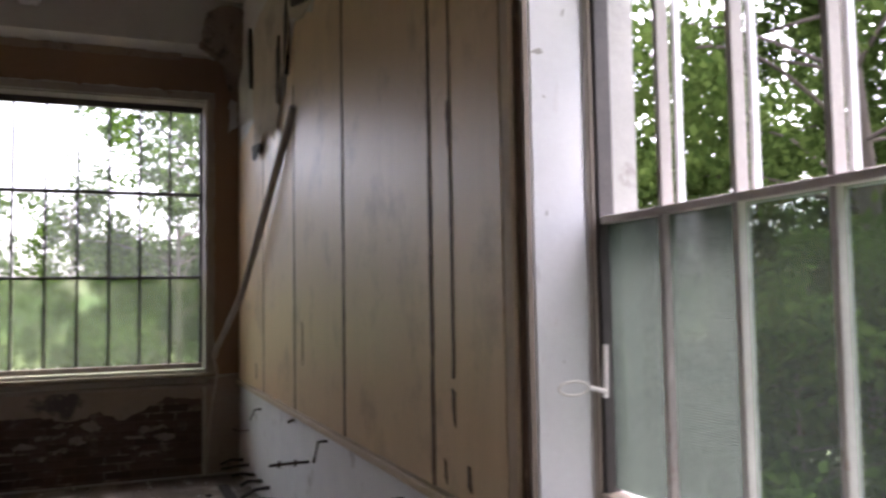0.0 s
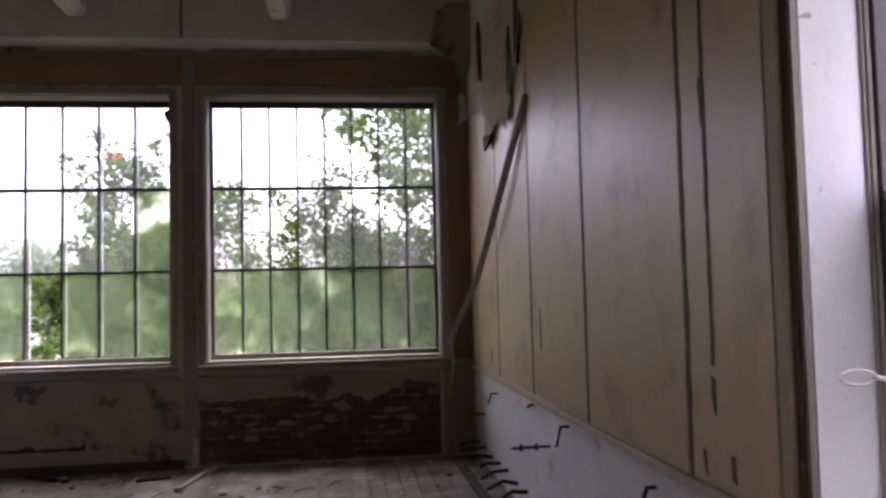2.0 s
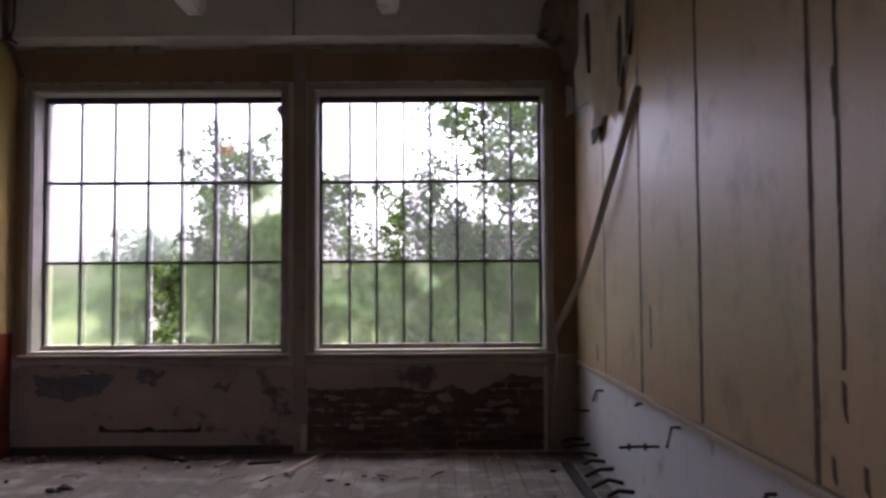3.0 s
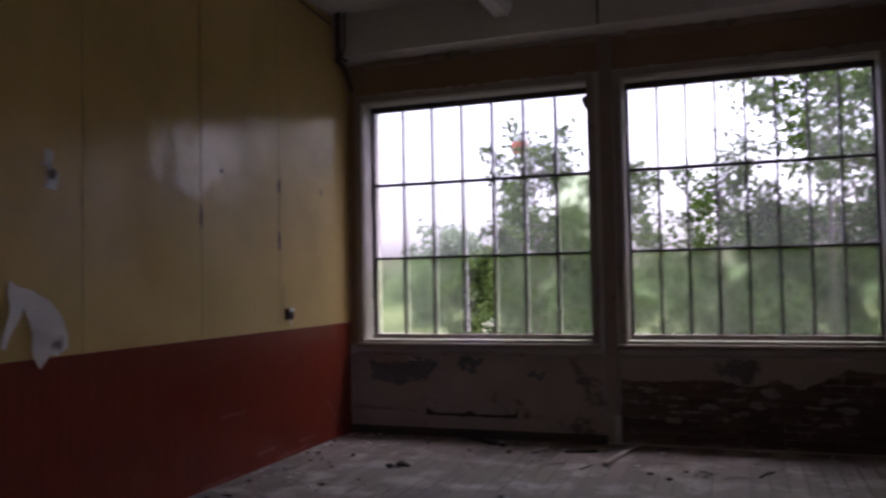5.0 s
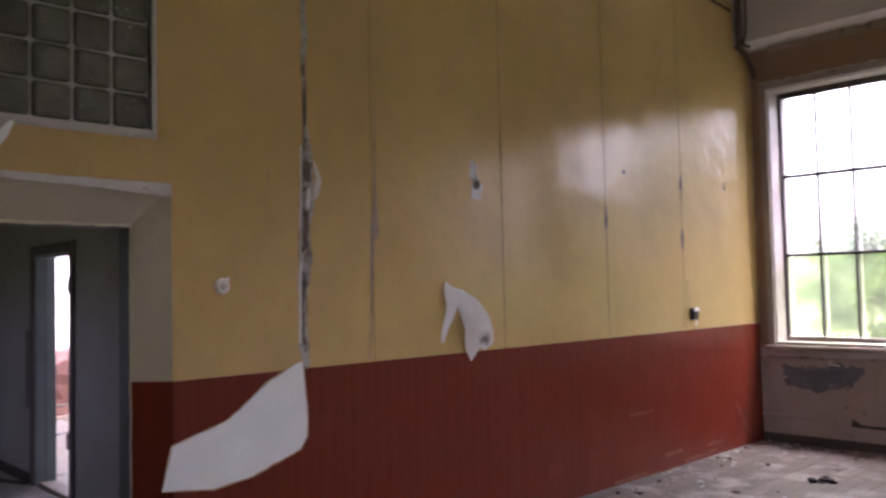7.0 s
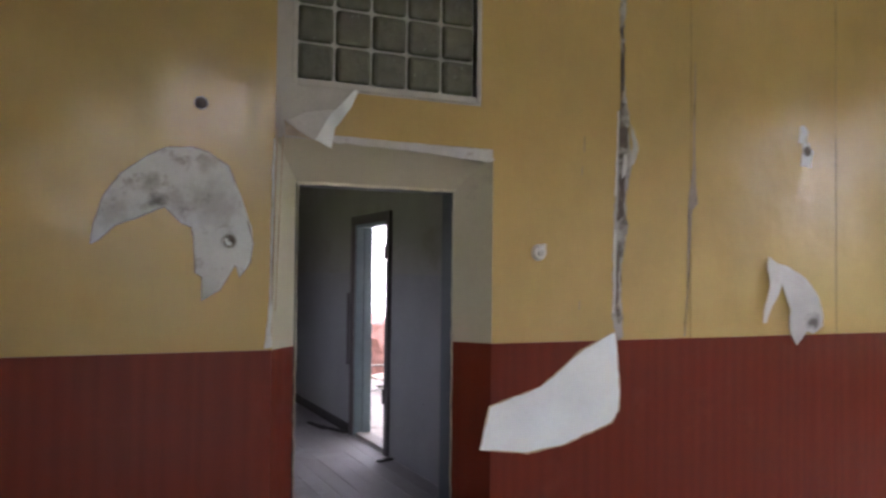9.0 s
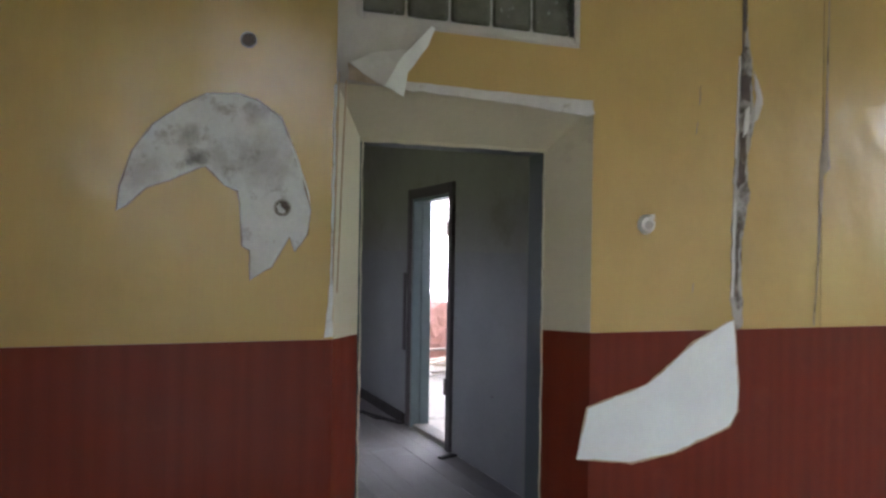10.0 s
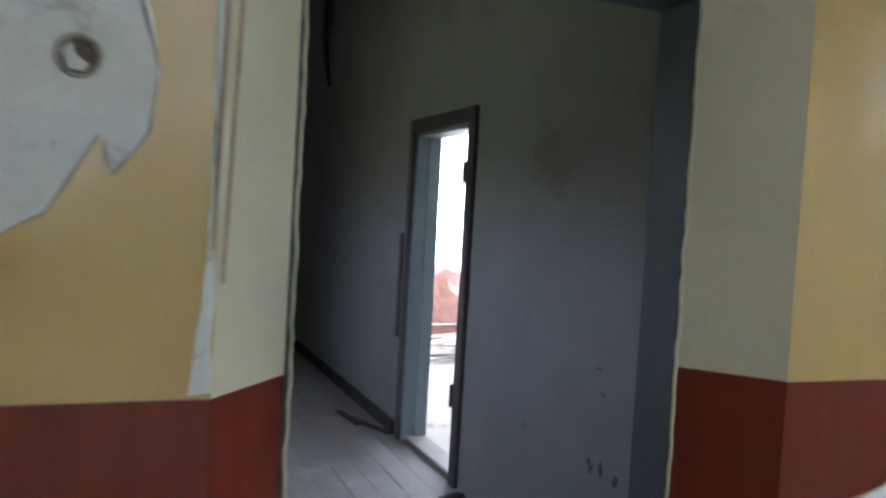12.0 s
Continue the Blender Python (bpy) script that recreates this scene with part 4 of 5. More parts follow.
sw = thing("light_switch", bm, M_BAKELITE, "round white light switch without its cover", "switch")
bm = bmesh.new()
bmesh.ops.create_cone(bm, cap_ends=True, segments=20, radius1=0.020, radius2=0.017, depth=0.014, matrix=pose(XW + 0.032, 3.10, 1.757, 0, 90, 0))
part("knob", bm, M_MORTAR, sw)
part("tip", boxes((XW + 0.012, XW + 0.018, 3.115, 3.14, 1.785, 1.808)), M_BAKELITE, sw)

# glass blocks of the transom
tr = empty("transom_window", (XW, (ty0 + ty1) / 2, tz0), "transom of dark glass blocks in pale mortar", "transom window", kind="structure")
back = part("mortar_grid", boxes((XF + 0.02, XW - 0.040, ty0 - 0.02, ty1 + 0.02, tz0 - 0.02, tz1 + 0.02)), M_MORTAR, tr)
back.matrix_parent_inverse = Matrix.Translation(-tr.location)
fr = part("frame", boxes((XW - 0.06, XW + 0.006, ty0 - 0.03, ty0, tz0 - 0.03, tz1 + 0.02), (XW - 0.06, XW + 0.006, ty1, ty1 + 0.03, tz0 - 0.03, tz1 + 0.02), (XW - 0.06, XW + 0.006, ty0, ty1, tz0 - 0.04, tz0), bevel=0.008), M_MORTAR, tr)
fr.matrix_parent_inverse = Matrix.Translation(-tr.location)
nb, mb = 5, 5
wb, hb = (ty1 - ty0) / nb, (tz1 - tz0) / mb
bm = bmesh.new()
box(bm, -0.035, 0.035, -wb / 2 + 0.006, wb / 2 - 0.006, -hb / 2 + 0.005, hb / 2 - 0.005, 0.022)
for v in bm.verts:
    v.co += noise.noise_vector(v.co * 21) * 0.004
gb = bpy.data.meshes.new("glass_block")
bm.to_mesh(gb), bm.free()
gb.materials.append(M_GLASSBLOCK)
for i in range(nb):
    for j in range(mb):
        shared("glass_block", gb, (-0.05, ty0 + wb * (i + 0.5) - tr.location.y, hb * (j + 0.5)), tr)

# ---- south wall, ceiling, beams ----
wall_south = structure("wall_south", boxes((XW - 0.3, XE + 0.42, YS - 0.2, YS, -0.3, ZC)), M_YELLOW, "plain ochre papered wall", "wall")
bm = boxes((XW - 0.3, XE + 0.45, YS - 0.2, YOUT, ZC, ZC + 0.2), (XW, XE, 9.20, YN, 4.275, ZC))
ceiling = structure("ceiling", bm, M_CEIL, "stained grey plaster ceiling with an edge beam", "ceiling")
for x in (-2.45, -0.48):
    bm = bmesh.new()
    prism(bm, [(x - 0.13, ZC), (x - 0.11, 4.55), (x - 0.07, 4.49), (x + 0.07, 4.49), (x + 0.11, 4.55), (x + 0.13, ZC)], "y", YS, 9.2)
    structure("ceiling_beam", bm, M_LIME, "pale rounded concrete ceiling rib", "beam")
bm = bmesh.new()
tube(bm, [(XW + 0.10, 9.14, ZC), (XW + 0.10, 9.13, 4.45), (XW + 0.11, 9.12, 4.2)], 0.035, 8)
tube(bm, spline([(XW + 0.17, 9.16, ZC), (XW + 0.17, 9.15, 4.40), (XW + 0.14, 9.15, 4.25), (XW + 0.2, 9.17, 4.2)], 5), 0.016, 8)
tube(bm, spline([(XW + 0.06, 9.16, 4.24), (XW + 0.09, 9.3, 4.16), (XW + 0.08, 9.5, 3.95)], 5), 0.03, 8)
thing("pipe_stub", bm, M_RUST, "rusty cut pipes in the upper corner", "pipe")
bm = bmesh.new()
tube(bm, spline([(XW + 0.03, 9.1, 4.62), (XW + 0.03, 8.6, 4.66), (XW + 0.03, 8.2, 4.70), (XW + 0.04, 7.7, 4.62), (XW + 0.03, 7.5, 4.72)], 6), 0.014, 6)
thing("ceiling_cable", bm, M_RUST, "sagging cable along the edge of the ceiling", "cable")
bm = bmesh.new()
tube(bm, [(-1.44, 9.185, 4.28), (-1.44, 9.185, ZC)], 0.012, 6)
thing("beam_cable", bm, M_RUST, "thin dark cable down the edge beam", "cable")
for k, (a, b) in enumerate(((-4.2, -2.9), (-2.0, -1.5), (-1.2, 0.9))):
    bm = prism(bmesh.new(), ragged([(a, 4.20), (b, 4.20), (b, 4.27), ((a + b) / 2, 4.272), (a, 4.27)], 0.06, 0.02, 20 + k), "y", YN - 0.03, YN - 0.006)
    part("torn_fringe", bm, M_TORN, wall_north)
bm = bmesh.new()
tube(bm, [(-3.655, YN - 0.016, 0.93), (-3.70, YN - 0.03, 0.845), (-3.60, YN - 0.03, 0.838)], 0.008, 6)
thing("wire_hook", bm, M_WIRE, "white bent wire hook below the window sill", "hook")
for k in range(9):
    rr = random.Random(500 + k)
    bm = bmesh.new()
    l = rr.uniform(0.10, 0.32)
    tube(bm, spline([(-l / 2, 0, 0.006), (0, rr.uniform(-0.02, 0.02), 0.014), (l / 2, rr.uniform(-0.02, 0.02), 0.006)], 3), 0.006, 5)
    ob = thing("splinter", bm, M_DARKWOOD if k % 2 else M_GREYWOOD, "thin dark wood splinter on the floor" if k % 2 else "thin grey wood splinter on the floor", "splinter", "splinters on the floor")
    ob.matrix_world = pose(rr.uniform(-3.8, 0.9), rr.uniform(8.1, 9.35), 0.0, 0, 0, rr.uniform(0, 180))
# pale scuffs low on the dado by the window
M_SCUFF = mat("scuffed_vinyl", (0.17, 0.055, 0.04), (0.26, 0.11, 0.085), 0.6, 8, 60, 0.1)
for k, (y, z, w, h, d) in enumerate(((8.95, 0.05, 0.04, 0.45, 0.35), (9.25, 0.08, 0.03, 0.40, -0.3), (8.5, 0.10, 0.35, 0.035, 0.0), (7.7, 0.12, 0.30, 0.04, 0.0), (8.2, 0.02, 0.6, 0.03, 0.0), (7.0, 0.01, 0.5, 0.03, 0.0), (9.1, 0.55, 0.05, 0.25, 0.25), (7.2, 0.55, 0.4, 0.025, 0.0), (2.62, 0.0, 0.01, 0.3, 0.0))):
    part("scuff", prism(bmesh.new(), ragged([(y - w / 2, z), (y + w / 2, z + 0.01), (y + w / 2 + d, z + h), (y - w / 2 + d, z + h * 0.9)], 0.03, 0.02, 40 + k), "x", XW + 0.0045, XW + 0.0062), M_SCUFF, wall_west)

# ---- corridor behind the doorway ----
CY, CX = 3.335, -13.4
SPOTS = ((-5.95, 0.975, 0.022, 0.02), (-5.915, 0.875, 0.02, 0.018), (-5.985, 0.56, 0.028, 0.045), (-5.90, 0.57, 0.03, 0.04), (-5.79, 0.555, 0.035, 0.03), (-6.02, 0.37, 0.03, 0.03), (-5.63, 0.76, 0.02, 0.025), (-6.58, 0.58, 0.016, 0.014), (-7.30, 1.09, 0.012, 0.012))
ox0, ox1, oz = -8.375, -7.43, 2.10
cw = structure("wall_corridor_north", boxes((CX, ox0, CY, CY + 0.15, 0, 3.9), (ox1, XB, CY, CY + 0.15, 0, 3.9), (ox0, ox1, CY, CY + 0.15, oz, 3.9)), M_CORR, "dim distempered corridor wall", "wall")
part("lower_paint", prism(prism(bmesh.new(), ragged([(CX, 0), (ox0 - 0.09, 0), (ox0 - 0.09, 1.62), (CX, 1.62)], 0.1, 0.004, 3), "y", CY - 0.004, CY + 0.001), ragged([(ox1 + 0.09, 0), (XB, 0), (XB, 1.62), (ox1 + 0.09, 1.62)], 0.1, 0.012, 3), "y", CY - 0.004, CY + 0.001), M_CORRLOW, cw, "blue-grey oil paint on the lower wall")
part("baseboard", boxes((CX, ox0 - 0.12, CY - 0.03, CY - 0.004, 0, 0.10), bevel=0.006), M_DARKWOOD, cw)
part("architrave", boxes((ox0 - 0.065, ox0, CY - 0.03, CY + 0.001, 0, oz + 0.09), (ox1, ox1 + 0.09, CY - 0.03, CY + 0.001, 0, oz + 0.09), (ox0, ox1, CY - 0.03, CY + 0.001, oz, oz + 0.09), bevel=0.006), M_ARCH, cw, "dark brown architrave")
part("jamb_lining", boxes((ox0, ox0 + 0.025, CY, CY + 0.17, 0, oz), (ox0 + 0.025, ox1, CY, CY + 0.17, oz - 0.025, oz), bevel=0.004), M_TEAL, cw, "pale teal painted jamb")
part("jamb_stop", boxes((ox0 + 0.025, ox0 + 0.045, CY + 0.08, CY + 0.17, 0, oz - 0.025), bevel=0.004), M_TEAL, cw)
part("jamb_lining", boxes((ox1 - 0.025, ox1, CY, CY + 0.17, 0, oz - 0.026), bevel=0.004), M_ARCH, cw)
part("threshold", boxes((ox0, ox1, CY + 0.02, CY + 0.17, 0.0, 0.03), bevel=0.008), M_GREYWOOD, cw, "worn wooden threshold")
for z in (0.45, 1.75):
    part("hinge", tube(bmesh.new(), [(ox1 - 0.03, CY - 0.02, z), (ox1 - 0.03, CY - 0.02, z + 0.13)], 0.016, 8), M_RUST, cw, "rusty hinge")
part("lock_plate", boxes((ox0 - 0.11, ox0 - 0.06, CY - 0.05, CY - 0.03, 0.70, 1.42), bevel=0.004), M_ARCH, cw, "dark splintered batten beside the jamb")
M_SPOT = mat("dark_chipped_spot", (0.09, 0.075, 0.065), (0.15, 0.13, 0.115), 0.9, 12, 60, 0.3)
for k, (x, z, a, b) in enumerate(SPOTS):
    o = [(x + a * math.cos(i * 0.9) * (0.6 + 0.4 * math.sin(i * 2.3 + k)), z + b * math.sin(i * 0.9) * (0.6 + 0.4 * math.cos(i * 1.7 + k))) for i in range(7)]
    part("chipped_spot", prism(bmesh.new(), ragged(o, 0.012, 0.008, 120 + k), "y", CY - 0.0065, CY - 0.003), M_SPOT, cw, "dark spot where the paint is chipped")
# The opening is added out of view to light the corridor's north wall.
structure("wall_corridor_south", boxes((CX, -8.3, 0.2, 0.4, 0, 3.9), (-7.2, XB, 0.2, 0.4, 0, 3.9), (-8.3, -7.2, 0.2, 0.4, 0, 1.45), (-8.3, -7.2, 0.2, 0.4, 2.15, 3.9)), M_CORR, "dim distempered corridor wall with an unseen opening added for light", "wall")
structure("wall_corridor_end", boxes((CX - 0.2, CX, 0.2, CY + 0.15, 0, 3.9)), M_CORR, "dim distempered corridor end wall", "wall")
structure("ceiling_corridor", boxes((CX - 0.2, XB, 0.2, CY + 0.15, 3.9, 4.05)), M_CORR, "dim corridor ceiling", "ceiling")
corr_floor = structure("floor_corridor", boxes((CX - 0.2, XW, 0.2, CY, -0.3, -0.024)), M_UNDER, "grey dusty corridor floorboards", "floor")
bm = bmesh.new()
tube(bm, spline([(-10.7, CY - 0.10, 3.9), (-10.72, CY - 0.12, 3.4), (-10.62, CY - 0.14, 3.0), (-10.5, CY - 0.12, 2.66)], 5), 0.055, 7, 0.3, 0.3)
thing("hanging_lath", bm, M_DARKWOOD, "dark splintered lath hanging from the corridor ceiling", "lath")
for k, (x, y, l, a) in enumerate(((-8.75, 3.2, 0.55, 20), (-8.95, 3.12, 0.4, 8), (-7.2, 3.24, 0.16, 110))):
    bm = bmesh.new()
    box(bm, -l / 2, l / 2, -0.025, 0.025, 0, 0.018, 0.003)
    ob = thing("wood_scrap", bm, M_DARKWOOD, "dark wood scrap on the corridor floor", "scrap", "scraps on the corridor floor")
    ob.matrix_world = pose(x, y, 0.002, 0, 0, a)

# ---- open bright room beyond: part roofless, white walls, rubble ----
structure("floor_beyond", boxes((-17, XB, CY + 0.15, 9.6, -0.3, 0.0)), mat("pale_dusty_screed", (0.42, 0.38, 0.33), (0.55, 0.50, 0.44), 0.9, 2, 40, 0.3, (0.30, 0.26, 0.22), 2, 0.6), "pale dusty floor of the bright room", "floor")
structure("wall_beyond_west", boxes((-17.2, -17, CY, 9.8, -0.3, 3.9)), M_LIME, "white wall of the bright room", "wall")
# Wide opening out of view, added to bring daylight into the room.
structure("wall_beyond_north", boxes((-17, -16.4, 9.6, 9.8, -0.3, 3.9), (-10.2, XB, 9.6, 9.8, -0.3, 3.9), (-16.4, -10.2, 9.6, 9.8, -0.3, 0.7)), M_LIME, "white wall with a wide unseen opening added for light", "wall")
# Ceiling added out of view to hold back skylight from the mound.
structure("ceiling_beyond", boxes((-14.6, XB, CY + 0.15, 9.8, 3.9, 4.05)), M_LIME, "white ceiling added unseen to dim the room, open at its far end", "ceiling")
structure("wall_beyond_south", boxes((-17, CX - 0.2, CY, CY + 0.15, -0.3, 3.9)), M_LIME, "white wall of the bright room", "wall")
bm = bmesh.new()
bmesh.ops.create_icosphere(bm, subdivisions=4, radius=1.0)
for v in bm.verts:
    v.co *= 1 + 0.22 * noise.noise(v.co * 1.7) + 0.08 * noise.noise(v.co * 5)
    v.co = Vector((v.co.x * 0.9, v.co.y * 1.0, max(v.co.z, -0.05) * 0.86))
ob = thing("plaster_mound", bm, M_PINK, "mound of pink plaster against the bright wall", "rubble")
ob.location = (-13.5, 5.45, 0.03)
for k in range(26):
    rr = random.Random(k)
    l = rr.uniform(0.4, 1.3)
    bm = bmesh.new()
    box(bm, -l / 2, l / 2, -0.04, 0.04, 0, 0.022, 0.004)
    ob = thing("broken_board", bm, M_GREYWOOD if k % 3 else M_TRIM, "broken board on the floor of the bright room", "board", "broken boards of the bright room")
    ob.matrix_world = pose(rr.uniform(-12.6, -11.0), rr.uniform(4.7, 6.0), 0.01 + 0.008 * k, rr.uniform(-3, 3), rr.uniform(-4, 4), rr.uniform(60, 150))

# ---- litter on the floor of the main room ----
def stick(x0, y0, x1, y1, w, h, material, label):
    l = math.hypot(x1 - x0, y1 - y0)
    bm = bmesh.new()
    box(bm, 0, l, -w / 2, w / 2, 0, h, min(w, h) * 0.2)
    ob = thing("wood_stick", bm, material, label, "stick", "sticks on the floor")
    ob.matrix_world = pose(x0, y0, 0.002, 0, 0, math.degrees(math.atan2(y1 - y0, x1 - x0)))


stick(-1.38, 8.50, -1.20, 9.40, 0.05, 0.04, M_GREYWOOD, "grey wooden batten lying on the floor")
stick(-2.98, 9.45, -2.50, 9.14, 0.05, 0.025, M_DARKWOOD, "dark wooden stick lying on the floor")
stick(-2.13, 8.90, -2.06, 9.15, 0.035, 0.02, M_GREYWOOD, "short grey stick lying on the floor")
stick(-1.85, 9.02, -1.55, 9.12, 0.06, 0.02, M_DARKWOOD, "dark wooden scrap lying on the floor")
bm = bmesh.new()
for k in range(7):
    rr = random.Random(90 + k)
    box(bm, *[c for d in ((-3.21 + rr.uniform(-.09, .09), 0.03), (8.05 + rr.uniform(-.1, .1), 0.03)) for c in (d[0] - d[1] * rr.uniform(.4, 1), d[0] + d[1])], 0.0, rr.uniform(0.01, 0.03), 0.004)
thing("plaster_clod", bm, M_DARKWOOD, "small dark heap of debris on the floor", "debris")
for k in range(220):
    rr = random.Random(200 + k)
    x, y = rr.uniform(XW + 0.1, XE - 0.1), rr.uniform(5.6, 9.4)
    if k % 3 == 0:
        x = XW + 0.08 + abs(rr.gauss(0, 0.25))
    if k % 5 == 0:
        y = 9.45 - abs(rr.gauss(0, 0.3))
    s = rr.uniform(0.008, 0.022 + 0.02 * (k % 4 == 0))
    bm = bmesh.new()
    n = rr.randint(4, 6)
    prism(bm, [(s * math.cos(2 * math.pi * i / n) * rr.uniform(0.5, 1.2), s * math.sin(2 * math.pi * i / n) * rr.uniform(0.5, 1.2)) for i in range(n)], "z", 0, rr.uniform(0.006, 0.02))
    ob = thing("plaster_flake", bm, (M_PAPERGREY, M_PLASTER, M_PLASTER, M_GREYWOOD, M_DARKWOOD)[k % 5], ("white plaster flake on the floor", "grey plaster flake on the floor", "grey plaster flake on the floor", "brown wood chip on the floor", "dark chip on the floor")[k % 5], "flake", "flakes on the floor")
    ob.matrix_world = pose(x, y, 0.002, 0, 0, rr.uniform(0, 360))

# ---- outdoors ----
GZ = -0.9
bm = bmesh.new()
bmesh.ops.create_grid(bm, x_segments=60, y_segments=60, size=600)
for v in bm.verts:
    d = max(0.0, math.hypot(v.co.x, v.co.y) - 60)
    v.co.z = GZ - 0.01 * d + 1.5 * noise.noise(v.co * 0.02) * min(1, d / 60)
ground = structure("ground", bm, M_GRASS, "green overgrown meadow", "ground")


def leaves(name, centres, radii, count, size, material, parent, seed):
    """Many small folded leaves round branch tips, as one part of stuff."""
    g = np.random.default_rng(seed)
    c = np.asarray(centres)
    k = g.integers(0, len(c), count)
    d = g.normal(size=(count, 3))
    d /= np.linalg.norm(d, axis=1)[:, None]
    p = c[k] + d * (np.asarray(radii)[k] * g.random(count) ** 0.5)[:, None]
    a = g.normal(size=(count, 3))
    a[:, 2] -= 0.5
    a /= np.linalg.norm(a, axis=1)[:, None]
    b = np.cross(a, g.normal(size=(count, 3)))
    b /= np.linalg.norm(b, axis=1)[:, None] + 1e-9
    n = np.cross(a, b)
    s = size * g.uniform(0.6, 1.3, count)[:, None]
    v = np.stack([p, p + a * s * 0.5 + b * s * 0.28 + n * s * 0.08, p + a * s, p + a * s * 0.5 - b * s * 0.28 + n * s * 0.08], axis=1).reshape(-1, 3)
    i = np.arange(count) * 4
    f = np.concatenate([np.stack([i, i + 1, i + 2], 1), np.stack([i, i + 2, i + 3], 1)])
    me = bpy.data.meshes.new(name)
    me.vertices.add(len(v)), me.loops.add(f.size), me.polygons.add(len(f))
    me.vertices.foreach_set("co", v.ravel())
    me.loops.foreach_set("vertex_index", f.ravel().astype(np.int32))
    me.polygons.foreach_set("loop_start", np.arange(len(f), dtype=np.int32) * 3)
    me.update(calc_edges=True)
    me.materials.append(material)
    ob = new(name, me)
    ob.parent = parent
    return tagged(ob, kind="stuff")


def tree(x, y, height, spread, count, size, material, seed, label, low=0.3, lean=0.0, tips=46):
    rr = random.Random(seed)
    t = empty("tree", (x, y, GZ - 0.3), label, "tree", "trees outside the windows")
    bm = bmesh.new()
    stem = spline([(0, 0, 0), (lean * 0.3, rr.uniform(-.1, .1), height * 0.35), (lean * 0.7, rr.uniform(-.2, .2), height * 0.7), (lean, 0, height * 0.96)], 5)
    tube(bm, stem, (0.016 if height > 8 and size < 0.14 else 0.008) * height, 9, 1.0, 0.2)
    centres, radii = [], []
    for k in range(tips):
        h = low + (0.98 - low) * (k + rr.random()) / tips
        o = stem[min(len(stem) - 1, int(h * (len(stem) - 1)))]
        a = rr.uniform(0, 2 * math.pi)
        reach = spread * (0.35 + 0.65 * math.sin(math.pi * min(1, (h - low) / (1 - low) * 0.85 + 0.15))) * rr.uniform(0.45, 1.1)
        tip = o + Vector((math.cos(a) * reach, math.sin(a) * reach, height * rr.uniform(0.0, 0.14)))
        tube(bm, spline([o, o.lerp(tip, 0.5) + Vector((0, 0, 0.06 * height * rr.random())), tip], 4), 0.003 * height, 5, 1.0, 0.25)
        for q in (0.55, 0.8, 1.0):
            centres.append(o.lerp(tip, q) + Vector((rr.uniform(-.2, .2), rr.uniform(-.2, .2), rr.uniform(-.1, .25))) * spread * 0.25)
            radii.append(spread * rr.uniform(0.10, 0.24))
    part("trunk", bm, M_BARK, t)
    leaves("crown", centres, radii, count, size, material, t, seed)
    return t


G1, G2 = "leafy green deciduous tree close to the wall", "slender green tree in the meadow"
tree(6.2, 6.0, 8.5, 2.6, 46000, 0.11, L_NEAR, 1, G1, 0.08)
tree(4.3, 4.9, 3.0, 1.5, 16000, 0.10, L_FAR, 21, "dense green bush below the window", 0.03)
tree(5.2, 7.2, 3.4, 1.7, 16000, 0.11, L_FAR, 22, "dense green bush below the window", 0.03)
tree(5.0, 9.3, 7.0, 2.2, 34000, 0.11, L_NEAR, 2, G1, 0.08)
tree(9.5, 7.2, 9.0, 3.0, 56000, 0.14, L_NEAR, 3, G1, 0.06)
# Four trees out of view, added to keep sky out of the wall's reflections.
tree(7.2, 2.2, 9.0, 2.6, 34000, 0.12, L_NEAR, 41, G1, 0.08)
tree(10.2, 1.2, 10.5, 2.8, 24000, 0.17, L_NEAR, 42, G1, 0.08)
tree(5.4, 14.0, 8.5, 2.6, 30000, 0.14, L_FAR, 43, G1, 0.06)
tree(8.6, 16.6, 9.5, 3.0, 26000, 0.16, L_FAR, 44, G1, 0.06)
tree(11.5, 8.5, 10.0, 3.6, 34000, 0.22, L_NEAR, 5, G1, 0.06)
tree(1.6, 19.0, 7.6, 2.6, 8500, 0.15, L_FAR, 6, G2, 0.10)
tree(-0.5, 20.5, 5.4, 2.2, 5000, 0.15, L_FAR, 7, G2, 0.10)
tree(3.4, 22.0, 7.6, 3.0, 6000, 0.17, L_FAR, 8, G2, 0.10)
tree(-4.1, 17.5, 5.7, 1.8, 6000, 0.13, L_FAR, 9, G2, 0.15)
tree(-2.9, 23.0, 5.6, 2.2, 6000, 0.17, L_FAR, 10, G2, 0.10)
tree(6.0, 27.0, 7.6, 3.4, 6000, 0.22, L_FAR, 11, G2, 0.08)
tree(-4.9, 15.5, 3.2, 0.9, 3600, 0.12, L_NEAR, 12, "young bright green bush-like tree", 0.1)
tree(3.2, 24.0, 4.6, 2.6, 11000, 0.17, L_FAR, 31, "dense green thicket in the meadow", 0.03)
tree(6.4, 23.0, 6.4, 2.8, 12000, 0.18, L_FAR, 32, "dense green thicket in the meadow", 0.03)
tree(0.2, 26.0, 4.4, 2.6, 10000, 0.18, L_FAR, 33, "dense green thicket in the meadow", 0.03)
tree(-8.5, 34.0, 5.2, 3.0, 5000, 0.28, L_FAR, 13, G2, 0.05)
tree(-16.0, 46.0, 5.5, 4.0, 5000, 0.40, L_HAZE, 14, "distant tree beyond the meadow, pale with painted haze", 0.05)
rr = random.Random(77)
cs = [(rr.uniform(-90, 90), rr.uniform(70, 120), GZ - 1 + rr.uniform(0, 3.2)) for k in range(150)]
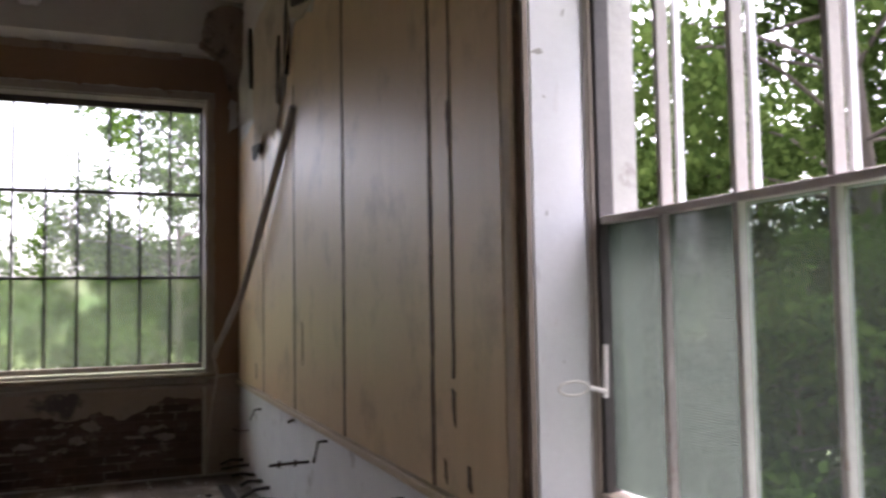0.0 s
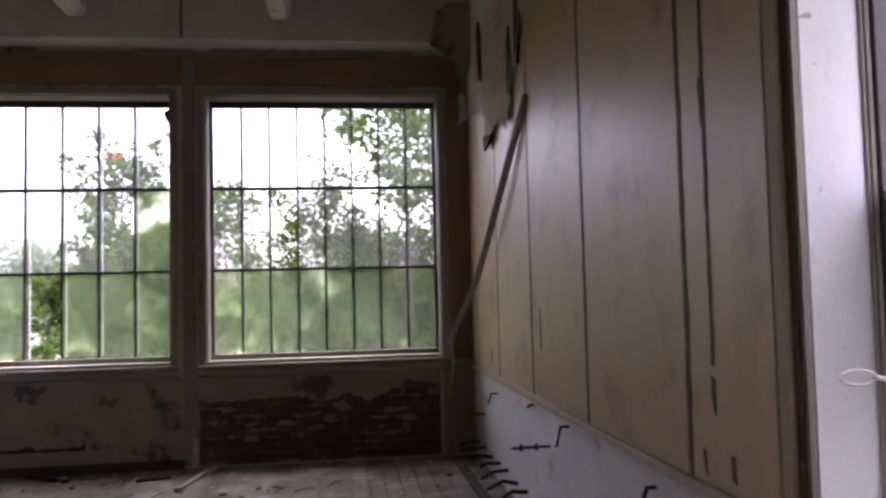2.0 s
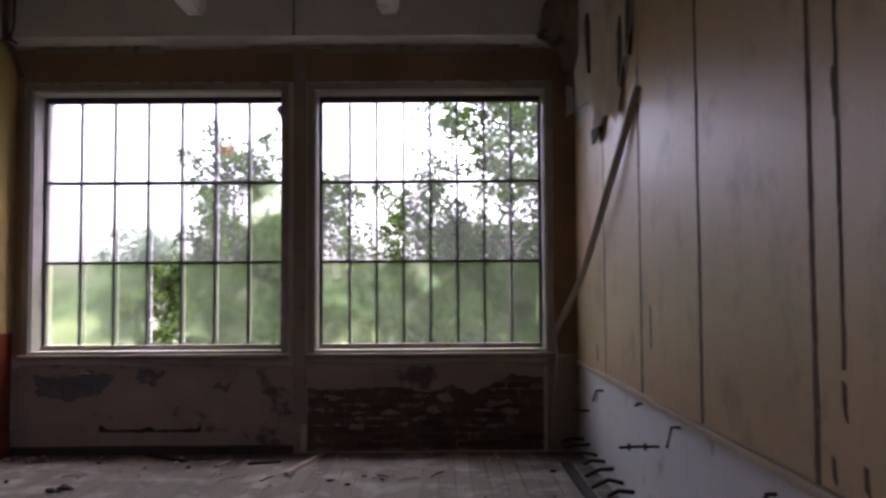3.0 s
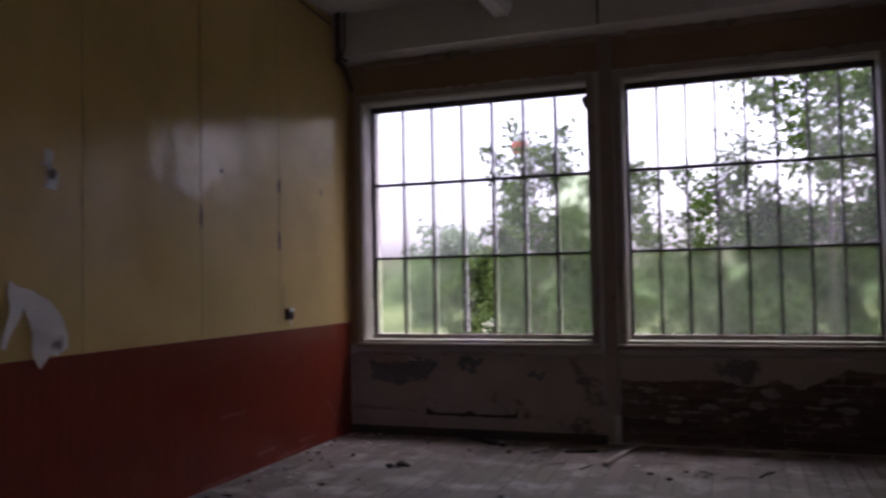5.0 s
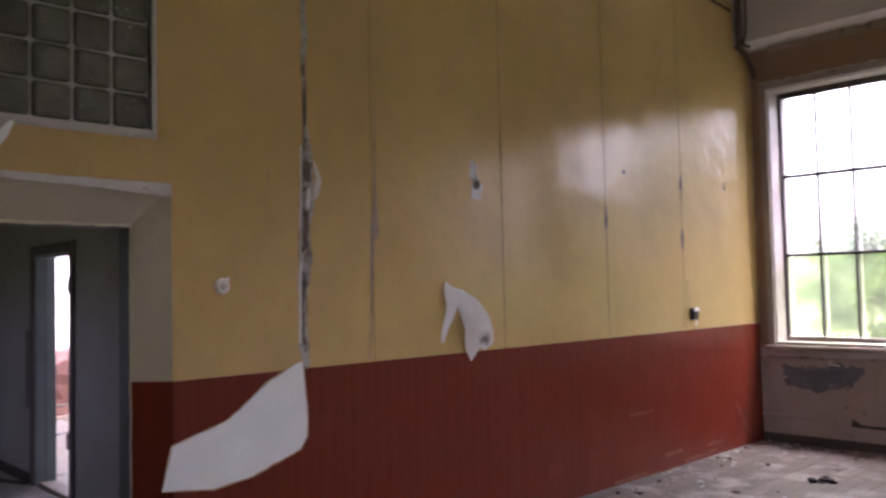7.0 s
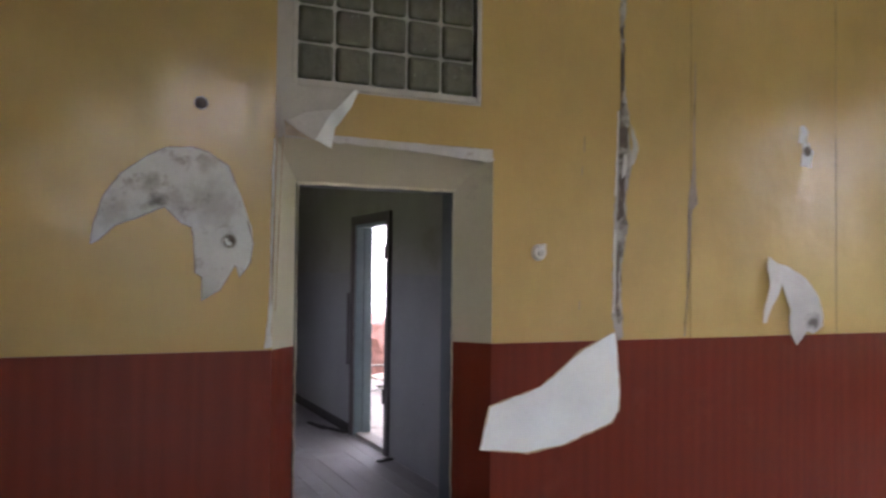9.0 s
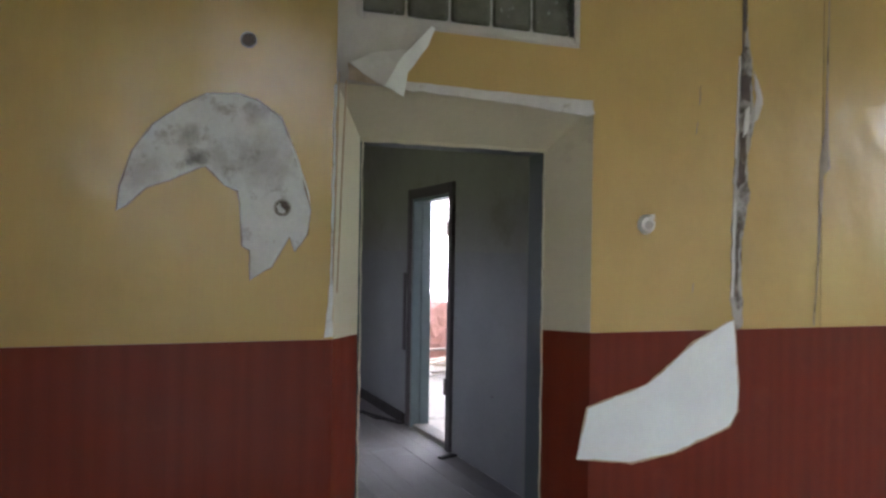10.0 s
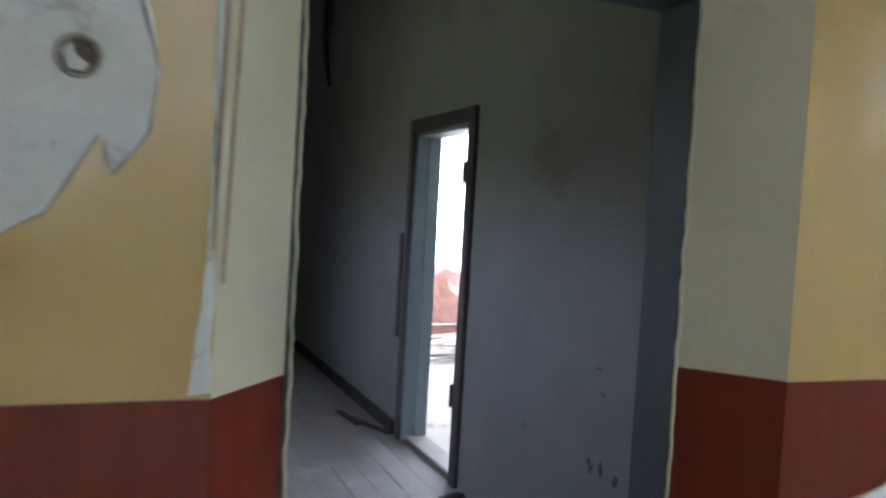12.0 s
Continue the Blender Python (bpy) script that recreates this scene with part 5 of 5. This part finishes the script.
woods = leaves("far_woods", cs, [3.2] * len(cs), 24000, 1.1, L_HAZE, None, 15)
tagged(woods, "distant line of woods, pale with painted haze", "woods")
gs = [(rr.uniform(-10, 9), rr.uniform(10.8, 26), GZ) for k in range(900)]
grass = leaves("tall_grass", [(x, y, z + 0.35) for x, y, z in gs], [0.55] * len(gs), 30000, 0.34, leaf_mat("grass_blade", (0.08, 0.11, 0.035), (0.16, 0.18, 0.075)), None, 16)
tagged(grass, "tall pale green grass in the meadow", "grass")
sign = empty("red_sign", (-10.8, 42.6, GZ - 0.5), "red square sign on a thin post above the trees", "sign")
part("post", tube(bmesh.new(), [(0, 0, 0), (0, 0, 10.0)], 0.05, 8), M_GREYWOOD, sign)
part("board", boxes((-0.42, 0.42, -0.06, -0.01, 9.75, 10.4), bevel=0.01), M_REDMETAL, sign)

# ---- bare bricks below the sill, floorboards: last ----
bm = bmesh.new()
box(bm, 0, 0.245, -0.012, 0.012, 0, 0.064, 0.005)
brick_me = bpy.data.meshes.new("brick")
bm.to_mesh(brick_me), bm.free()
brick_me.materials.append(M_BRICK)
for row in range(9):
    for k in range(9):
        r = random.Random(row * 40 + k)
        shared("brick", brick_me, (-1.345 + 0.258 * k + (0.129 if row % 2 else 0.0), YN - 0.004 + r.uniform(-0.004, 0.004), 0.05 + 0.076 * row), wall_north)


def plank_mesh(name, l, w, material):
    bm = bmesh.new()
    box(bm, 0, w, 0, l, -0.024, 0.0)
    for v in bm.verts:
        if v.co.z > -0.01:
            v.co.x += 0.0015 if v.co.x < w / 2 else -0.0015
    me = bpy.data.meshes.new(name)
    bm.to_mesh(me), bm.free()
    me.materials.append(material)
    return me


pw = 0.148
pm = plank_mesh("floorboard", 3.0, pw - 0.002, M_PLANK)
short = plank_mesh("floorboard", 1.5, pw - 0.002, M_PLANK)
col, x = 0, XW + 0.002
while x < XE - 0.02:
    y = YS
    first = col % 2
    while y < YN - 0.05:
        l = 1.5 if first else 3.0
        first = 0
        if y + l > YN + 0.05:
            l = 1.5
        r = random.Random(col * 37 + int(y * 10))
        shared("floorboard", short if l < 2 else pm, (x, y, r.uniform(-0.003, 0.0)), floor)
        y += l
    x += pw
    col += 1
cm = plank_mesh("floorboard", 4.3, 0.1515, M_PLANKX)
for k in range(21):
    for i in range(2):
        shared("floorboard", cm, (XB - 4.32 * i, CY - 0.155 - 0.152 * k, random.Random(k * 2 + i).uniform(-0.003, 0)), corr_floor, radians(90))
